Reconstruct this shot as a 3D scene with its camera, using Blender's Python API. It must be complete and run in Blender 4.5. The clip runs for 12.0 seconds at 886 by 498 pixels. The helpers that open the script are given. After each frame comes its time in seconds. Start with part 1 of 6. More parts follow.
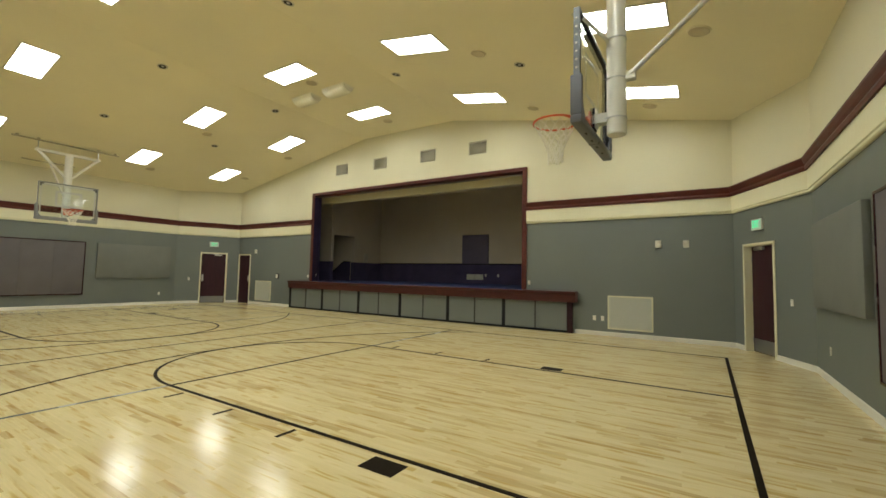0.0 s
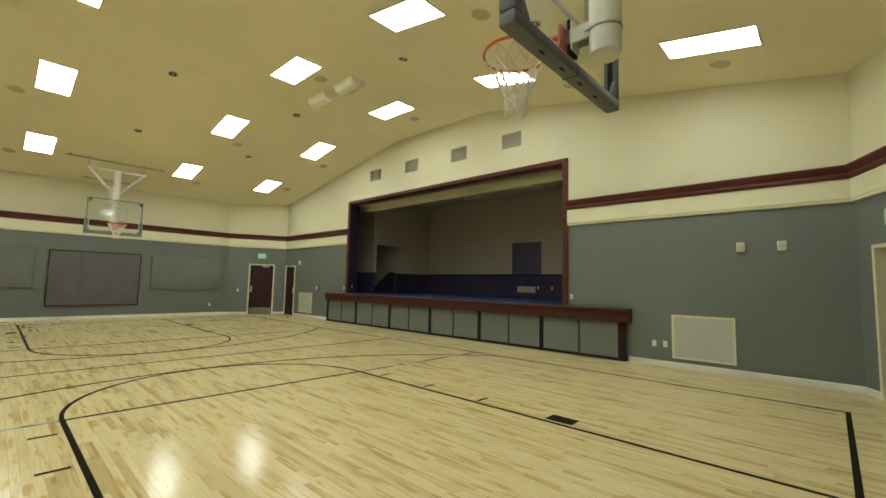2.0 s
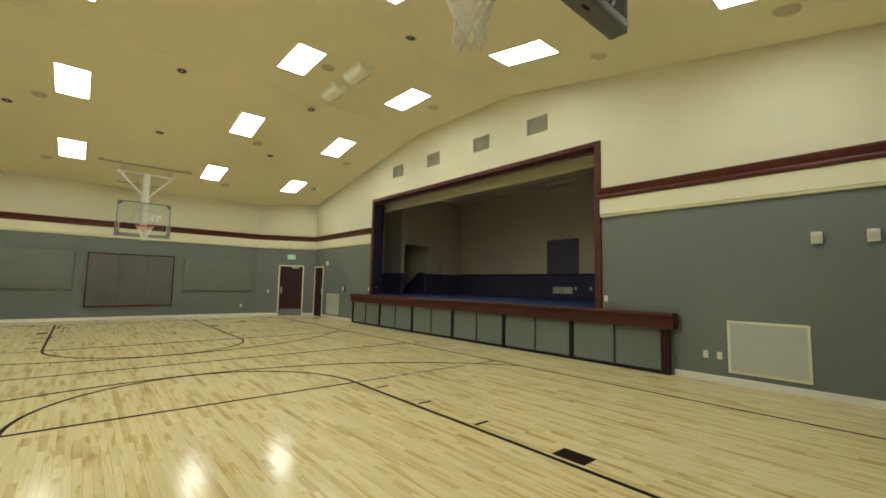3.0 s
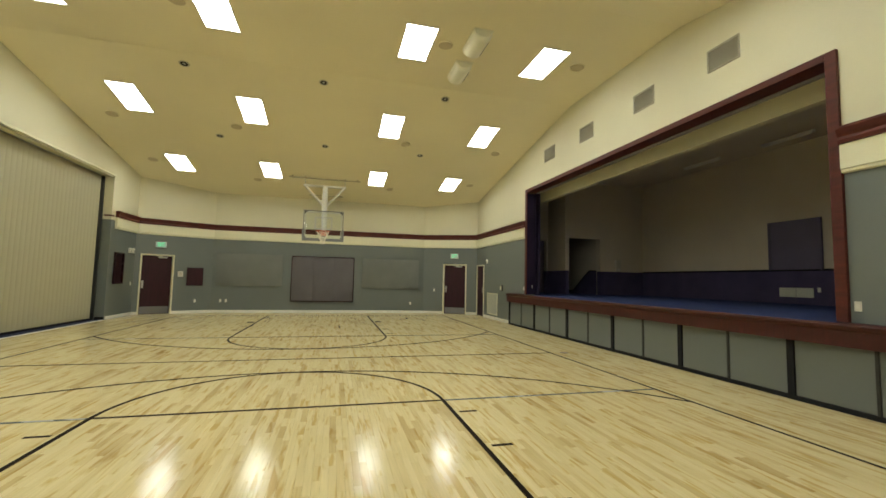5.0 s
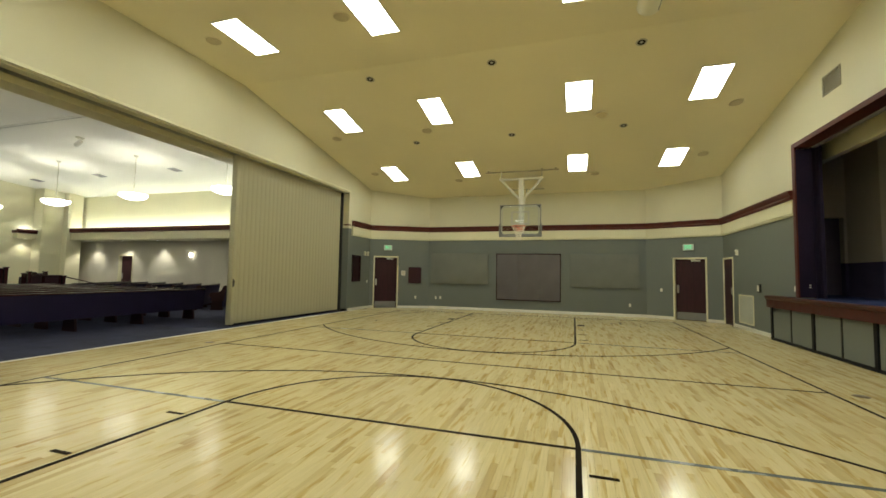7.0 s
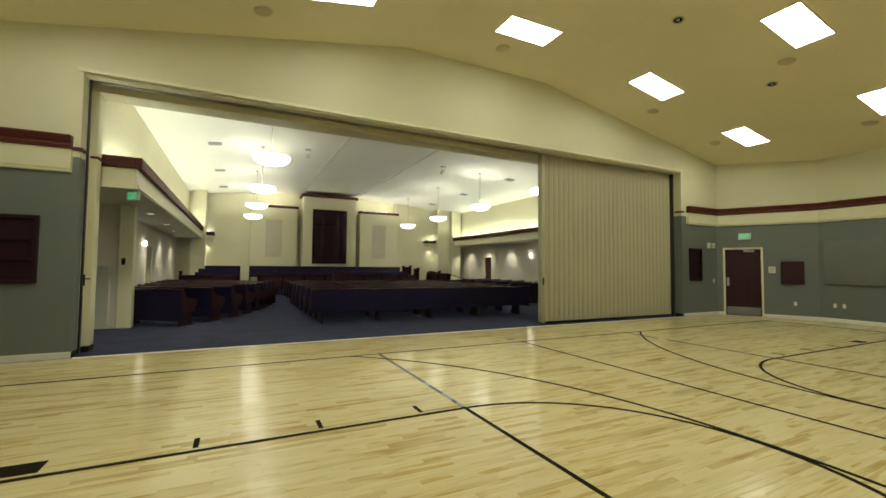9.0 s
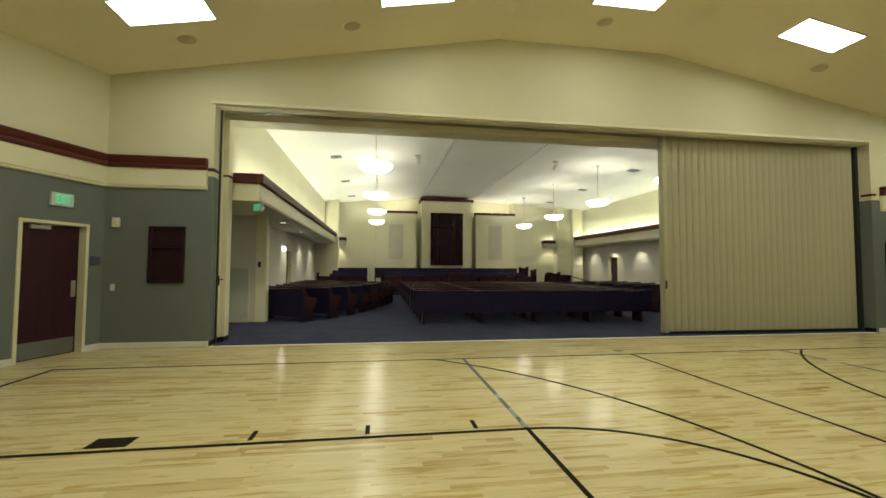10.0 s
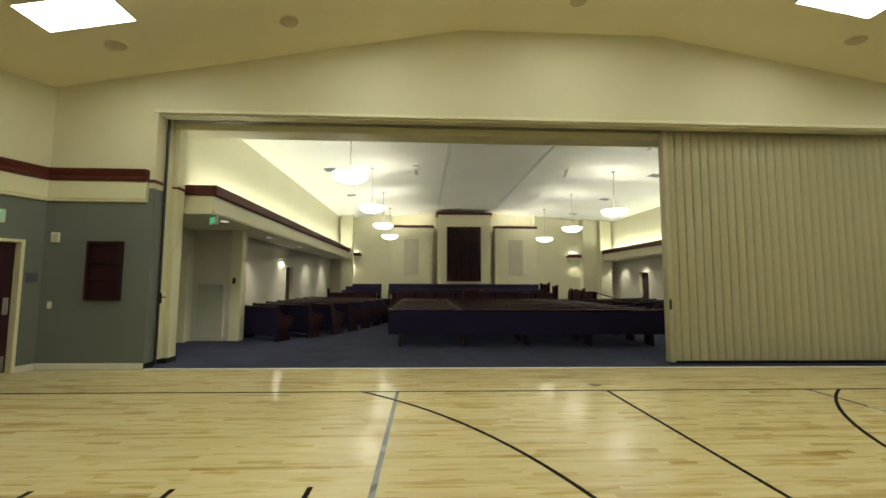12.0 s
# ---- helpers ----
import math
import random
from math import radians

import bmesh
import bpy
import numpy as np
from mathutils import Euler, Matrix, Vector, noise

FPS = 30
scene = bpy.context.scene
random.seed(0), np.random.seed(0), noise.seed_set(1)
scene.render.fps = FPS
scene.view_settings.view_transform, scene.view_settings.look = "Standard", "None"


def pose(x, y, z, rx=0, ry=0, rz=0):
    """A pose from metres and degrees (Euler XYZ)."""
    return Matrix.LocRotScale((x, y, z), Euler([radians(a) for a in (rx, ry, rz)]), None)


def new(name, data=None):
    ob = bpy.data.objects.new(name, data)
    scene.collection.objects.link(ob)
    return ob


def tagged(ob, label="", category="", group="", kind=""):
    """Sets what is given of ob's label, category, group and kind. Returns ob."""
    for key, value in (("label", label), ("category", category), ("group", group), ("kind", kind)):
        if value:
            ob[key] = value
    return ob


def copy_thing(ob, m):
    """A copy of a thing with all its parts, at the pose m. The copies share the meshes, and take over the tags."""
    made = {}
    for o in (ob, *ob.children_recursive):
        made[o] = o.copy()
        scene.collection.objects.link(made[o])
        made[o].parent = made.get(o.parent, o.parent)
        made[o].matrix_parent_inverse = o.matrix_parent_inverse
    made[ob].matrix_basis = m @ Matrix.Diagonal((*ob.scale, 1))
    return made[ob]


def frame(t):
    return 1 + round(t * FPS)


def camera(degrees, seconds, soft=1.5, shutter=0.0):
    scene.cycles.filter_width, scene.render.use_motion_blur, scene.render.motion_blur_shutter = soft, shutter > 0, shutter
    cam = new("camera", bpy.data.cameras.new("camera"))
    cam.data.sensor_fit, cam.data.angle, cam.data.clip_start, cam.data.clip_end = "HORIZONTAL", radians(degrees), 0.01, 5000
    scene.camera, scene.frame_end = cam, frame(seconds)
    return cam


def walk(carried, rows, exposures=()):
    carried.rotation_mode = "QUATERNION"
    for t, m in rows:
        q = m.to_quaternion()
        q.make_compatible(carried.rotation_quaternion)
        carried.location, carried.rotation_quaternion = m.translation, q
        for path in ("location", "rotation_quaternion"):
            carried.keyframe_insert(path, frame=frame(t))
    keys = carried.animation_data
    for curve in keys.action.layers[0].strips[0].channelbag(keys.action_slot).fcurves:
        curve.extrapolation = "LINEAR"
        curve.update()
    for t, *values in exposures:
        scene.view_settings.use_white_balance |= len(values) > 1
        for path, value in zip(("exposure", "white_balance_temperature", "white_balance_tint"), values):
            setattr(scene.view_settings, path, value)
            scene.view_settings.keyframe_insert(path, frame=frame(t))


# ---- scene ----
# The hall: near end wall at x = +1.2, far end wall at x = -18.80, stage wall at y = +6.44,
# chapel wall at y = -6.29. The court's near baseline lies on x = 0, its middle line on y = 0.
cam = camera(93.5, 12.0, soft=1.6)
ROWS = [
    (0.0, -0.275, -4.403, 1.403, 32.14, 3.53, -1.20),
    (0.5, -0.106, -3.917, 1.398, 35.26, 4.73, -1.27),
    (1.0, -0.051, -3.369, 1.395, 37.48, 4.70, -1.28),
    (1.5, -0.026, -2.878, 1.425, 38.01, 4.84, -1.32),
    (2.0, -0.064, -2.389, 1.445, 42.85, 4.89, -1.33),
    (2.5, -0.149, -1.863, 1.467, 46.34, 4.88, -1.25),
    (2.7, -0.181, -1.649, 1.461, 47.27, 4.86, -1.21),
    (4.3, -0.523, -0.159, 1.418, 64.87, 4.64, -1.34),
    (4.5, -0.586, 0.014, 1.408, 68.58, 4.46, -1.33),
    (5.0, -0.797, 0.466, 1.442, 75.29, 4.29, -1.28),
    (5.5, -1.018, 0.888, 1.443, 82.29, 4.20, -1.28),
    (6.0, -1.342, 1.267, 1.436, 91.96, 3.80, -1.19),
    (6.5, -1.717, 1.563, 1.419, 97.21, 3.82, -1.08),
    (7.0, -2.083, 1.771, 1.403, 107.37, 3.57, -1.02),
    (7.5, -2.495, 1.926, 1.397, 119.73, 3.22, -0.99),
    (7.7, -2.652, 1.949, 1.413, 123.74, 3.05, -0.92),
    (9.3, -3.888, 1.978, 1.439, 160.63, 2.66, -0.46),
    (9.5, -4.055, 1.968, 1.445, 164.71, 2.73, -0.44),
    (10.0, -4.432, 1.861, 1.441, 171.39, 2.62, -0.32),
    (10.5, -4.834, 1.696, 1.479, 173.49, 2.90, -0.30),
    (11.0, -5.261, 1.537, 1.490, 176.66, 3.12, -0.29),
    (11.5, -5.690, 1.299, 1.486, 177.53, 3.20, -0.29),
    (12.0, -6.119, 1.099, 1.469, 177.49, 4.73, -0.31),
]

walk(cam, [(t, pose(x, y, z, 90 + pitch, roll, yaw)) for t, x, y, z, yaw, pitch, roll in ROWS],
     exposures=[(0.0, -0.12, 6250, 13), (1.2, -0.14, 6200, 9), (2.5, -0.16, 6200, 8), (5.5, -0.15, 6350, 12), (6.5, -0.20, 6450, 9), (7.0, -0.32, 6550, 7), (7.5, -0.42, 6700, 4), (9.3, -0.49, 6700, 4), (12.0, -0.50, 6650, 6)])

# ---- world and lamps ----
world = bpy.data.worlds.new("world")
scene.world = world
world.use_nodes = True
world.node_tree.nodes["Background"].inputs[0].default_value = (0.02, 0.022, 0.03, 1)
world.node_tree.nodes["Background"].inputs[1].default_value = 0.2
PANEL_GLOW = 19.0      # ceiling panels of the hall
BOWL_GLOW = 8.0        # pendant bowls of the chapel
BULB_GLOW = 350.0      # bulbs inside the bowls
COVE_GLOW = 36.0        # cove tubes above the aisles
SCONCE_GLOW = 20.0
SPOT_WATTS = 26.0

# ---- plan ----
YS, YC, XN, XF = 6.44, -6.29, 1.19, -18.80
CORNERS = {"near_stage": ((0.25, YS), (XN, 4.3)), "near_chapel": ((0.39, YC), (XN, -4.1)),
           "far_stage": ((-17.8, YS), (XF, 4.3)), "far_chapel": ((-17.65, YC), (XF, -4.1))}
MID = -8.66
LANE = 1.829
SIDE_S, SIDE_C = 4.85, -4.73


def ceiling_z(x):
    e = abs(x - MID)
    return 6.18 if e < 1.85 else 6.18 - 0.181 * (e - 1.85)


# ---- materials ----
def material(name, color, rough=0.5, metal=0.0, vary=0.06, size=0.6, grain=40.0, bump=0.08, coat=0.0, rough_vary=0.06, stretch=(1, 1, 1), spec=0.5, per_object=0.0):
    """Painted or solid surface: broad tone drift, fine grain, slight relief."""
    m = bpy.data.materials.new(name)
    m.use_nodes = True
    n, l = m.node_tree.nodes, m.node_tree.links
    b = n["Principled BSDF"]
    b.inputs["Metallic"].default_value = metal
    b.inputs["Coat Weight"].default_value = coat
    b.inputs["Coat Roughness"].default_value = 0.12
    b.inputs["Specular IOR Level"].default_value = spec
    tc = n.new("ShaderNodeTexCoord")
    mp = n.new("ShaderNodeMapping")
    mp.inputs["Scale"].default_value = stretch
    l.new(tc.outputs["Object"], mp.inputs["Vector"])
    big, fine = n.new("ShaderNodeTexNoise"), n.new("ShaderNodeTexNoise")
    big.inputs["Scale"].default_value, big.inputs["Detail"].default_value = 1 / size, 3
    fine.inputs["Scale"].default_value, fine.inputs["Detail"].default_value = grain, 4
    for t in (big, fine):
        l.new(mp.outputs[0], t.inputs["Vector"])
    ramp = n.new("ShaderNodeMapRange")
    ramp.inputs["From Min"].default_value, ramp.inputs["From Max"].default_value = 0.3, 0.7
    ramp.inputs["To Min"].default_value, ramp.inputs["To Max"].default_value = 1 - vary, 1 + vary
    l.new(big.outputs["Fac"], ramp.inputs["Value"])
    ramp2 = n.new("ShaderNodeMapRange")
    ramp2.inputs["From Min"].default_value, ramp2.inputs["From Max"].default_value = 0.3, 0.7
    ramp2.inputs["To Min"].default_value, ramp2.inputs["To Max"].default_value = 1 - vary * 0.6, 1 + vary * 0.6
    l.new(fine.outputs["Fac"], ramp2.inputs["Value"])
    mul = n.new("ShaderNodeMath")
    mul.operation = "MULTIPLY"
    l.new(ramp.outputs[0], mul.inputs[0])
    l.new(ramp2.outputs[0], mul.inputs[1])
    last = mul.outputs[0]
    if per_object:
        info = n.new("ShaderNodeObjectInfo")
        r3 = n.new("ShaderNodeMapRange")
        r3.inputs["To Min"].default_value, r3.inputs["To Max"].default_value = 1 - per_object, 1 + per_object
        l.new(info.outputs["Random"], r3.inputs["Value"])
        m2 = n.new("ShaderNodeMath")
        m2.operation = "MULTIPLY"
        l.new(last, m2.inputs[0])
        l.new(r3.outputs[0], m2.inputs[1])
        last = m2.outputs[0]
    vm = n.new("ShaderNodeVectorMath")
    vm.operation = "SCALE"
    vm.inputs[0].default_value = color[:3]
    l.new(last, vm.inputs["Scale"])
    l.new(vm.outputs[0], b.inputs["Base Color"])
    rr = n.new("ShaderNodeMapRange")
    rr.inputs["From Min"].default_value, rr.inputs["From Max"].default_value = 0.3, 0.7
    rr.inputs["To Min"].default_value, rr.inputs["To Max"].default_value = max(0.02, rough - rough_vary), min(1, rough + rough_vary)
    l.new(big.outputs["Fac"], rr.inputs["Value"])
    l.new(rr.outputs[0], b.inputs["Roughness"])
    if bump:
        bp = n.new("ShaderNodeBump")
        bp.inputs["Strength"].default_value = bump
        bp.inputs["Distance"].default_value = 0.004
        l.new(fine.outputs["Fac"], bp.inputs["Height"])
        l.new(bp.outputs[0], b.inputs["Normal"])
    return m


def glow(name, color, strength, base=(0.8, 0.8, 0.8, 1)):
    m = bpy.data.materials.new(name)
    m.use_nodes = True
    b = m.node_tree.nodes["Principled BSDF"]
    b.inputs["Base Color"].default_value = base
    b.inputs["Roughness"].default_value = 0.4
    b.inputs["Emission Color"].default_value = color
    b.inputs["Emission Strength"].default_value = strength
    return m


def glass(name, tint=(0.9, 0.95, 0.93, 1), rough=0.02):
    m = bpy.data.materials.new(name)
    m.use_nodes = True
    n, l = m.node_tree.nodes, m.node_tree.links
    b = n["Principled BSDF"]
    b.inputs["Base Color"].default_value = tint
    b.inputs["Roughness"].default_value = rough
    b.inputs["Transmission Weight"].default_value = 1
    b.inputs["IOR"].default_value = 1.3
    return m


def wood_floor(name, source):
    """Sealed maple strip; tone differs from strip to strip, grain runs along x."""
    m = bpy.data.materials.new(name)
    m.use_nodes = True
    n, l = m.node_tree.nodes, m.node_tree.links
    b = n["Principled BSDF"]
    if source == "island":
        g = n.new("ShaderNodeNewGeometry")
        rnd = g.outputs["Random Per Island"]
    else:
        rnd = n.new("ShaderNodeObjectInfo").outputs["Random"]
    ramp = n.new("ShaderNodeValToRGB")
    e = ramp.color_ramp.elements
    e[0].position, e[0].color = 0.0, FLOOR_TONES[0]
    e[1].position, e[1].color = 1.0, FLOOR_TONES[4]
    for p, c in ((0.08, FLOOR_TONES[1]), (0.21, FLOOR_TONES[2]), (0.5, FLOOR_TONES[3])):
        k = e.new(p)
        k.color = c
    tc = n.new("ShaderNodeNewGeometry")
    drift = n.new("ShaderNodeTexNoise")
    drift.inputs["Scale"].default_value, drift.inputs["Detail"].default_value = 1.1, 2
    l.new(tc.outputs["Position"], drift.inputs["Vector"])
    dr = n.new("ShaderNodeMapRange")
    dr.inputs["From Min"].default_value, dr.inputs["From Max"].default_value = 0.3, 0.7
    dr.inputs["To Min"].default_value, dr.inputs["To Max"].default_value = -0.10, 0.10
    l.new(drift.outputs["Fac"], dr.inputs["Value"])
    tone = n.new("ShaderNodeMath")
    tone.use_clamp = True
    l.new(rnd, tone.inputs[0])
    l.new(dr.outputs[0], tone.inputs[1])
    l.new(tone.outputs[0], ramp.inputs["Fac"])
    mp = n.new("ShaderNodeMapping")
    mp.inputs["Scale"].default_value = (1.6, 34, 1)
    l.new(tc.outputs["Position"], mp.inputs["Vector"])
    add = n.new("ShaderNodeVectorMath")
    comb = n.new("ShaderNodeCombineXYZ")
    mulr = n.new("ShaderNodeMath")
    mulr.operation = "MULTIPLY"
    mulr.inputs[1].default_value = 61
    l.new(rnd, mulr.inputs[0])
    l.new(mulr.outputs[0], comb.inputs["X"])
    l.new(mp.outputs[0], add.inputs[0])
    l.new(comb.outputs[0], add.inputs[1])
    grain = n.new("ShaderNodeTexNoise")
    grain.inputs["Scale"].default_value, grain.inputs["Detail"].default_value = 1.8, 5
    l.new(add.outputs[0], grain.inputs["Vector"])
    mr = n.new("ShaderNodeMapRange")
    mr.inputs["From Min"].default_value, mr.inputs["From Max"].default_value = 0.3, 0.7
    mr.inputs["To Min"].default_value, mr.inputs["To Max"].default_value = 0.93, 1.06
    l.new(grain.outputs["Fac"], mr.inputs["Value"])
    vm = n.new("ShaderNodeVectorMath")
    vm.operation = "SCALE"
    l.new(ramp.outputs["Color"], vm.inputs[0])
    l.new(mr.outputs[0], vm.inputs["Scale"])
    # heartwood streaks and blotches inside the strips
    mp2 = n.new("ShaderNodeMapping")
    mp2.inputs["Scale"].default_value = (1.7, 15, 1)
    l.new(tc.outputs["Position"], mp2.inputs["Vector"])
    add2 = n.new("ShaderNodeVectorMath")
    l.new(mp2.outputs[0], add2.inputs[0])
    l.new(comb.outputs[0], add2.inputs[1])
    streak = n.new("ShaderNodeTexNoise")
    streak.inputs["Scale"].default_value, streak.inputs["Detail"].default_value = 0.9, 4
    streak.inputs["Distortion"].default_value = 0.5
    l.new(add2.outputs[0], streak.inputs["Vector"])
    sr = n.new("ShaderNodeMapRange")
    sr.inputs["From Min"].default_value, sr.inputs["From Max"].default_value = 0.545, 0.64
    sr.inputs["To Min"].default_value, sr.inputs["To Max"].default_value = 0.0, 0.95
    l.new(streak.outputs["Fac"], sr.inputs["Value"])
    tint = n.new("ShaderNodeMix")
    tint.data_type = "RGBA"
    tint.blend_type = "MULTIPLY"
    tint.inputs["B"].default_value = (0.80, 0.69, 0.48, 1)
    l.new(sr.outputs[0], tint.inputs["Factor"])
    l.new(vm.outputs[0], tint.inputs["A"])
    l.new(tint.outputs["Result"], b.inputs["Base Color"])
    scuff = n.new("ShaderNodeTexNoise")
    scuff.inputs["Scale"].default_value, scuff.inputs["Detail"].default_value = 0.9, 4
    l.new(tc.outputs["Position"], scuff.inputs["Vector"])
    rr = n.new("ShaderNodeMapRange")
    rr.inputs["From Min"].default_value, rr.inputs["From Max"].default_value = 0.35, 0.65
    rr.inputs["To Min"].default_value, rr.inputs["To Max"].default_value = 0.13, 0.18
    l.new(scuff.outputs["Fac"], rr.inputs["Value"])
    l.new(rr.outputs[0], b.inputs["Roughness"])
    b.inputs["Specular IOR Level"].default_value = 0.25
    return m


FLOOR_TONES = [(0.527, 0.405, 0.188, 1), (0.588, 0.467, 0.231, 1), (0.656, 0.542, 0.288, 1), (0.678, 0.57, 0.306, 1), (0.708, 0.604, 0.337, 1)]
M_FLOOR = wood_floor("maple_strip", "island")
M_PLANK = wood_floor("maple_strip_single", "object")
M_GAP = material("floor_joint", (0.30, 0.21, 0.10), 0.7)
M_CREAM = material("cream_wall_paint", (0.655, 0.618, 0.44), 0.62, size=1.4, grain=160, vary=0.03, bump=0.12)
M_CEIL = material("tan_ceiling_paint", (0.855, 0.787, 0.575), 0.75, size=2.0, grain=120, vary=0.03, bump=0.12)
M_GREY = material("grey_green_wall_paint", (0.143, 0.160, 0.148), 0.6, size=1.2, grain=160, vary=0.05, bump=0.15)
M_TRIM = material("cream_trim_paint", (0.72, 0.69, 0.49), 0.4, size=0.8, grain=80, vary=0.03, bump=0.03)
M_WHITE = material("white_base_paint", (0.70, 0.68, 0.60), 0.45, vary=0.04)
M_MAROON = material("mahogany_stain", (0.080, 0.0155, 0.0105), 0.5, size=0.3, grain=30, vary=0.22, bump=0.06, stretch=(1, 1, 6), spec=0.3)
M_DOOR = material("door_stain", (0.033, 0.0078, 0.0138), 0.42, size=0.25, grain=24, vary=0.2, bump=0.05, stretch=(4, 4, 0.5), spec=0.3)
M_STEEL = material("brushed_steel", (0.50, 0.50, 0.48), 0.36, metal=1.0, grain=90, vary=0.05, bump=0.03)
M_KICK = material("satin_kick_plate_steel", (0.30, 0.31, 0.34), 0.34, metal=1.0, grain=90, vary=0.06, bump=0.03)
M_DARKSTEEL = material("dark_steel", (0.05, 0.05, 0.05), 0.45, metal=0.6, vary=0.1)
M_BRONZE = material("dull_bronze_plate", (0.17, 0.125, 0.065), 0.55, metal=0.5, vary=0.1)
M_LINE = material("black_court_paint", (0.020, 0.015, 0.010), 0.85, vary=0.12, size=0.4, bump=0.02, spec=0.03)
M_BLUELINE = material("blue_grey_court_paint", (0.15, 0.165, 0.165), 0.24, vary=0.1, size=0.4, bump=0.02)
M_PLASTIC = material("ivory_plastic", (0.66, 0.64, 0.56), 0.4, vary=0.03, bump=0.0)
M_BEIGE = material("beige_steel_paint", (0.52, 0.49, 0.38), 0.42, vary=0.04, bump=0.03)
M_PANEL = material("grey_cloth_panel", (0.172, 0.180, 0.163), 0.9, grain=300, vary=0.07, bump=0.4, spec=0.15)
M_PANELM = material("mauve_cloth_panel", (0.140, 0.128, 0.134), 0.9, grain=300, vary=0.07, bump=0.4, spec=0.15)
M_BLUECARPET = material("navy_carpet", (0.043, 0.046, 0.080), 0.95, size=0.5, grain=420, vary=0.22, bump=0.8, spec=0.1)
M_STAGECARPET = material("stage_blue_carpet", (0.034, 0.048, 0.135), 0.92, size=0.5, grain=420, vary=0.22, bump=0.7, spec=0.15)
M_STAGEWALL = material("stage_wall_paint", (0.60, 0.53, 0.405), 0.7, size=1.2, grain=120, vary=0.05)
M_WAINSCOT = material("navy_wall_carpet", (0.080, 0.066, 0.128), 0.95, grain=300, vary=0.15, bump=0.5, spec=0.1)
M_NAVYDOOR = material("navy_stage_door", (0.105, 0.088, 0.15), 0.5, vary=0.1)
M_CURTAIN = material("dark_leg_curtain", (0.085, 0.065, 0.125), 0.9, grain=120, vary=0.2, spec=0.1)
M_VINYL = material("cream_partition_vinyl", (0.412, 0.382, 0.252), 0.55, size=2.5, grain=240, vary=0.02, bump=0.12)
M_PADS = material("grey_board_padding", (0.125, 0.132, 0.155), 0.55, grain=60, vary=0.08, bump=0.08)
M_WHITESTEEL = material("white_steel_paint", (0.68, 0.66, 0.58), 0.3, vary=0.03, bump=0.02, coat=0.3)
M_ORANGE = material("orange_rim_paint", (0.62, 0.09, 0.02), 0.35, vary=0.08)
M_CORD = material("white_net_cord", (0.78, 0.74, 0.62), 0.8, vary=0.05)
M_GLASS = glass("board_glass")
M_WHITEMARK = material("white_board_marking", (0.50, 0.50, 0.46), 0.5, vary=0.03)
M_CHAPELWALL = material("chapel_ivory_paint", (0.745, 0.71, 0.515), 0.65, size=1.4, grain=140, vary=0.03)
M_CHAPELGREY = material("chapel_taupe_paint", (0.62, 0.59, 0.51), 0.65, size=1.4, grain=140, vary=0.04)
M_CLOTH = material("ivory_speaker_cloth", (0.60, 0.56, 0.45), 0.9, grain=300, vary=0.05, bump=0.3, spec=0.15)
M_LINING = material("dark_purple_lining", (0.026, 0.018, 0.040), 0.85, vary=0.15, spec=0.1)
M_RACK = material("dark_rack_stain", (0.022, 0.006, 0.009), 0.5, vary=0.2, spec=0.25)
M_VENT = material("grey_vent_paint", (0.26, 0.25, 0.26), 0.55, vary=0.05)
M_FARPADS = material("pale_grey_board_padding", (0.20, 0.205, 0.205), 0.55, grain=60, vary=0.08, bump=0.06)
M_NOSING = material("dark_mahogany_nosing", (0.054, 0.0115, 0.009), 0.5, size=0.3, grain=30, vary=0.22, bump=0.06, stretch=(6, 1, 1), spec=0.3)
# purple-grey that stands in for the gloom inside the stage doorways
M_DOORWAYSHADE = material("doorway_shade_colour", (0.24, 0.20, 0.27), 0.8, vary=0.08)
M_CHAPELCEIL = material("chapel_white_ceiling_paint", (0.86, 0.845, 0.765), 0.75, size=2.0, grain=120, vary=0.02)
M_PEWBACK = material("navy_pew_upholstery", (0.019, 0.014, 0.044), 0.85, grain=260, vary=0.15, bump=0.4, spec=0.2)
M_PEWWOOD = material("dark_mahogany_pew", (0.033, 0.0085, 0.0125), 0.24, size=0.5, grain=14, vary=0.10, bump=0.02)
M_PEWEND = material("dark_mahogany_pew_end", (0.027, 0.0058, 0.0085), 0.5, size=0.5, grain=14, vary=0.15, bump=0.03, spec=0.3)
M_BLACK = material("matt_black", (0.010, 0.010, 0.012), 0.7, vary=0.1, spec=0.2)
M_CHANNEL = material("dull_tan_channel_steel", (0.42, 0.375, 0.25), 0.5, vary=0.06, bump=0.03)
M_HOUSING = material("off_white_housing_paint", (0.80, 0.77, 0.62), 0.5, vary=0.03, bump=0.02)
M_PANELGLOW = glow("lit_acrylic_lens", (0.97, 1.0, 0.87, 1), PANEL_GLOW)
M_BOWL = glow("lit_alabaster_bowl", (1.0, 0.98, 0.86, 1), BOWL_GLOW)
M_BULB = glow("lit_pendant_bulb", (1.0, 0.98, 0.86, 1), BULB_GLOW)
M_COVE = glow("lit_cove_tube", (0.94, 1.0, 0.93, 1), COVE_GLOW)
M_SCONCE = glow("lit_sconce_glass", (1.0, 0.95, 0.84, 1), SCONCE_GLOW)
M_LENS = glow("lit_downlight_lens", (1.0, 0.96, 0.84, 1), 2.5)
M_FRONTCOVE = glow("lit_chancel_tube", (1.0, 0.985, 0.86, 1), 28.0)
M_BOARDSTEEL = material("blue_grey_board_steel", (0.17, 0.185, 0.20), 0.4, metal=0.3, vary=0.06)
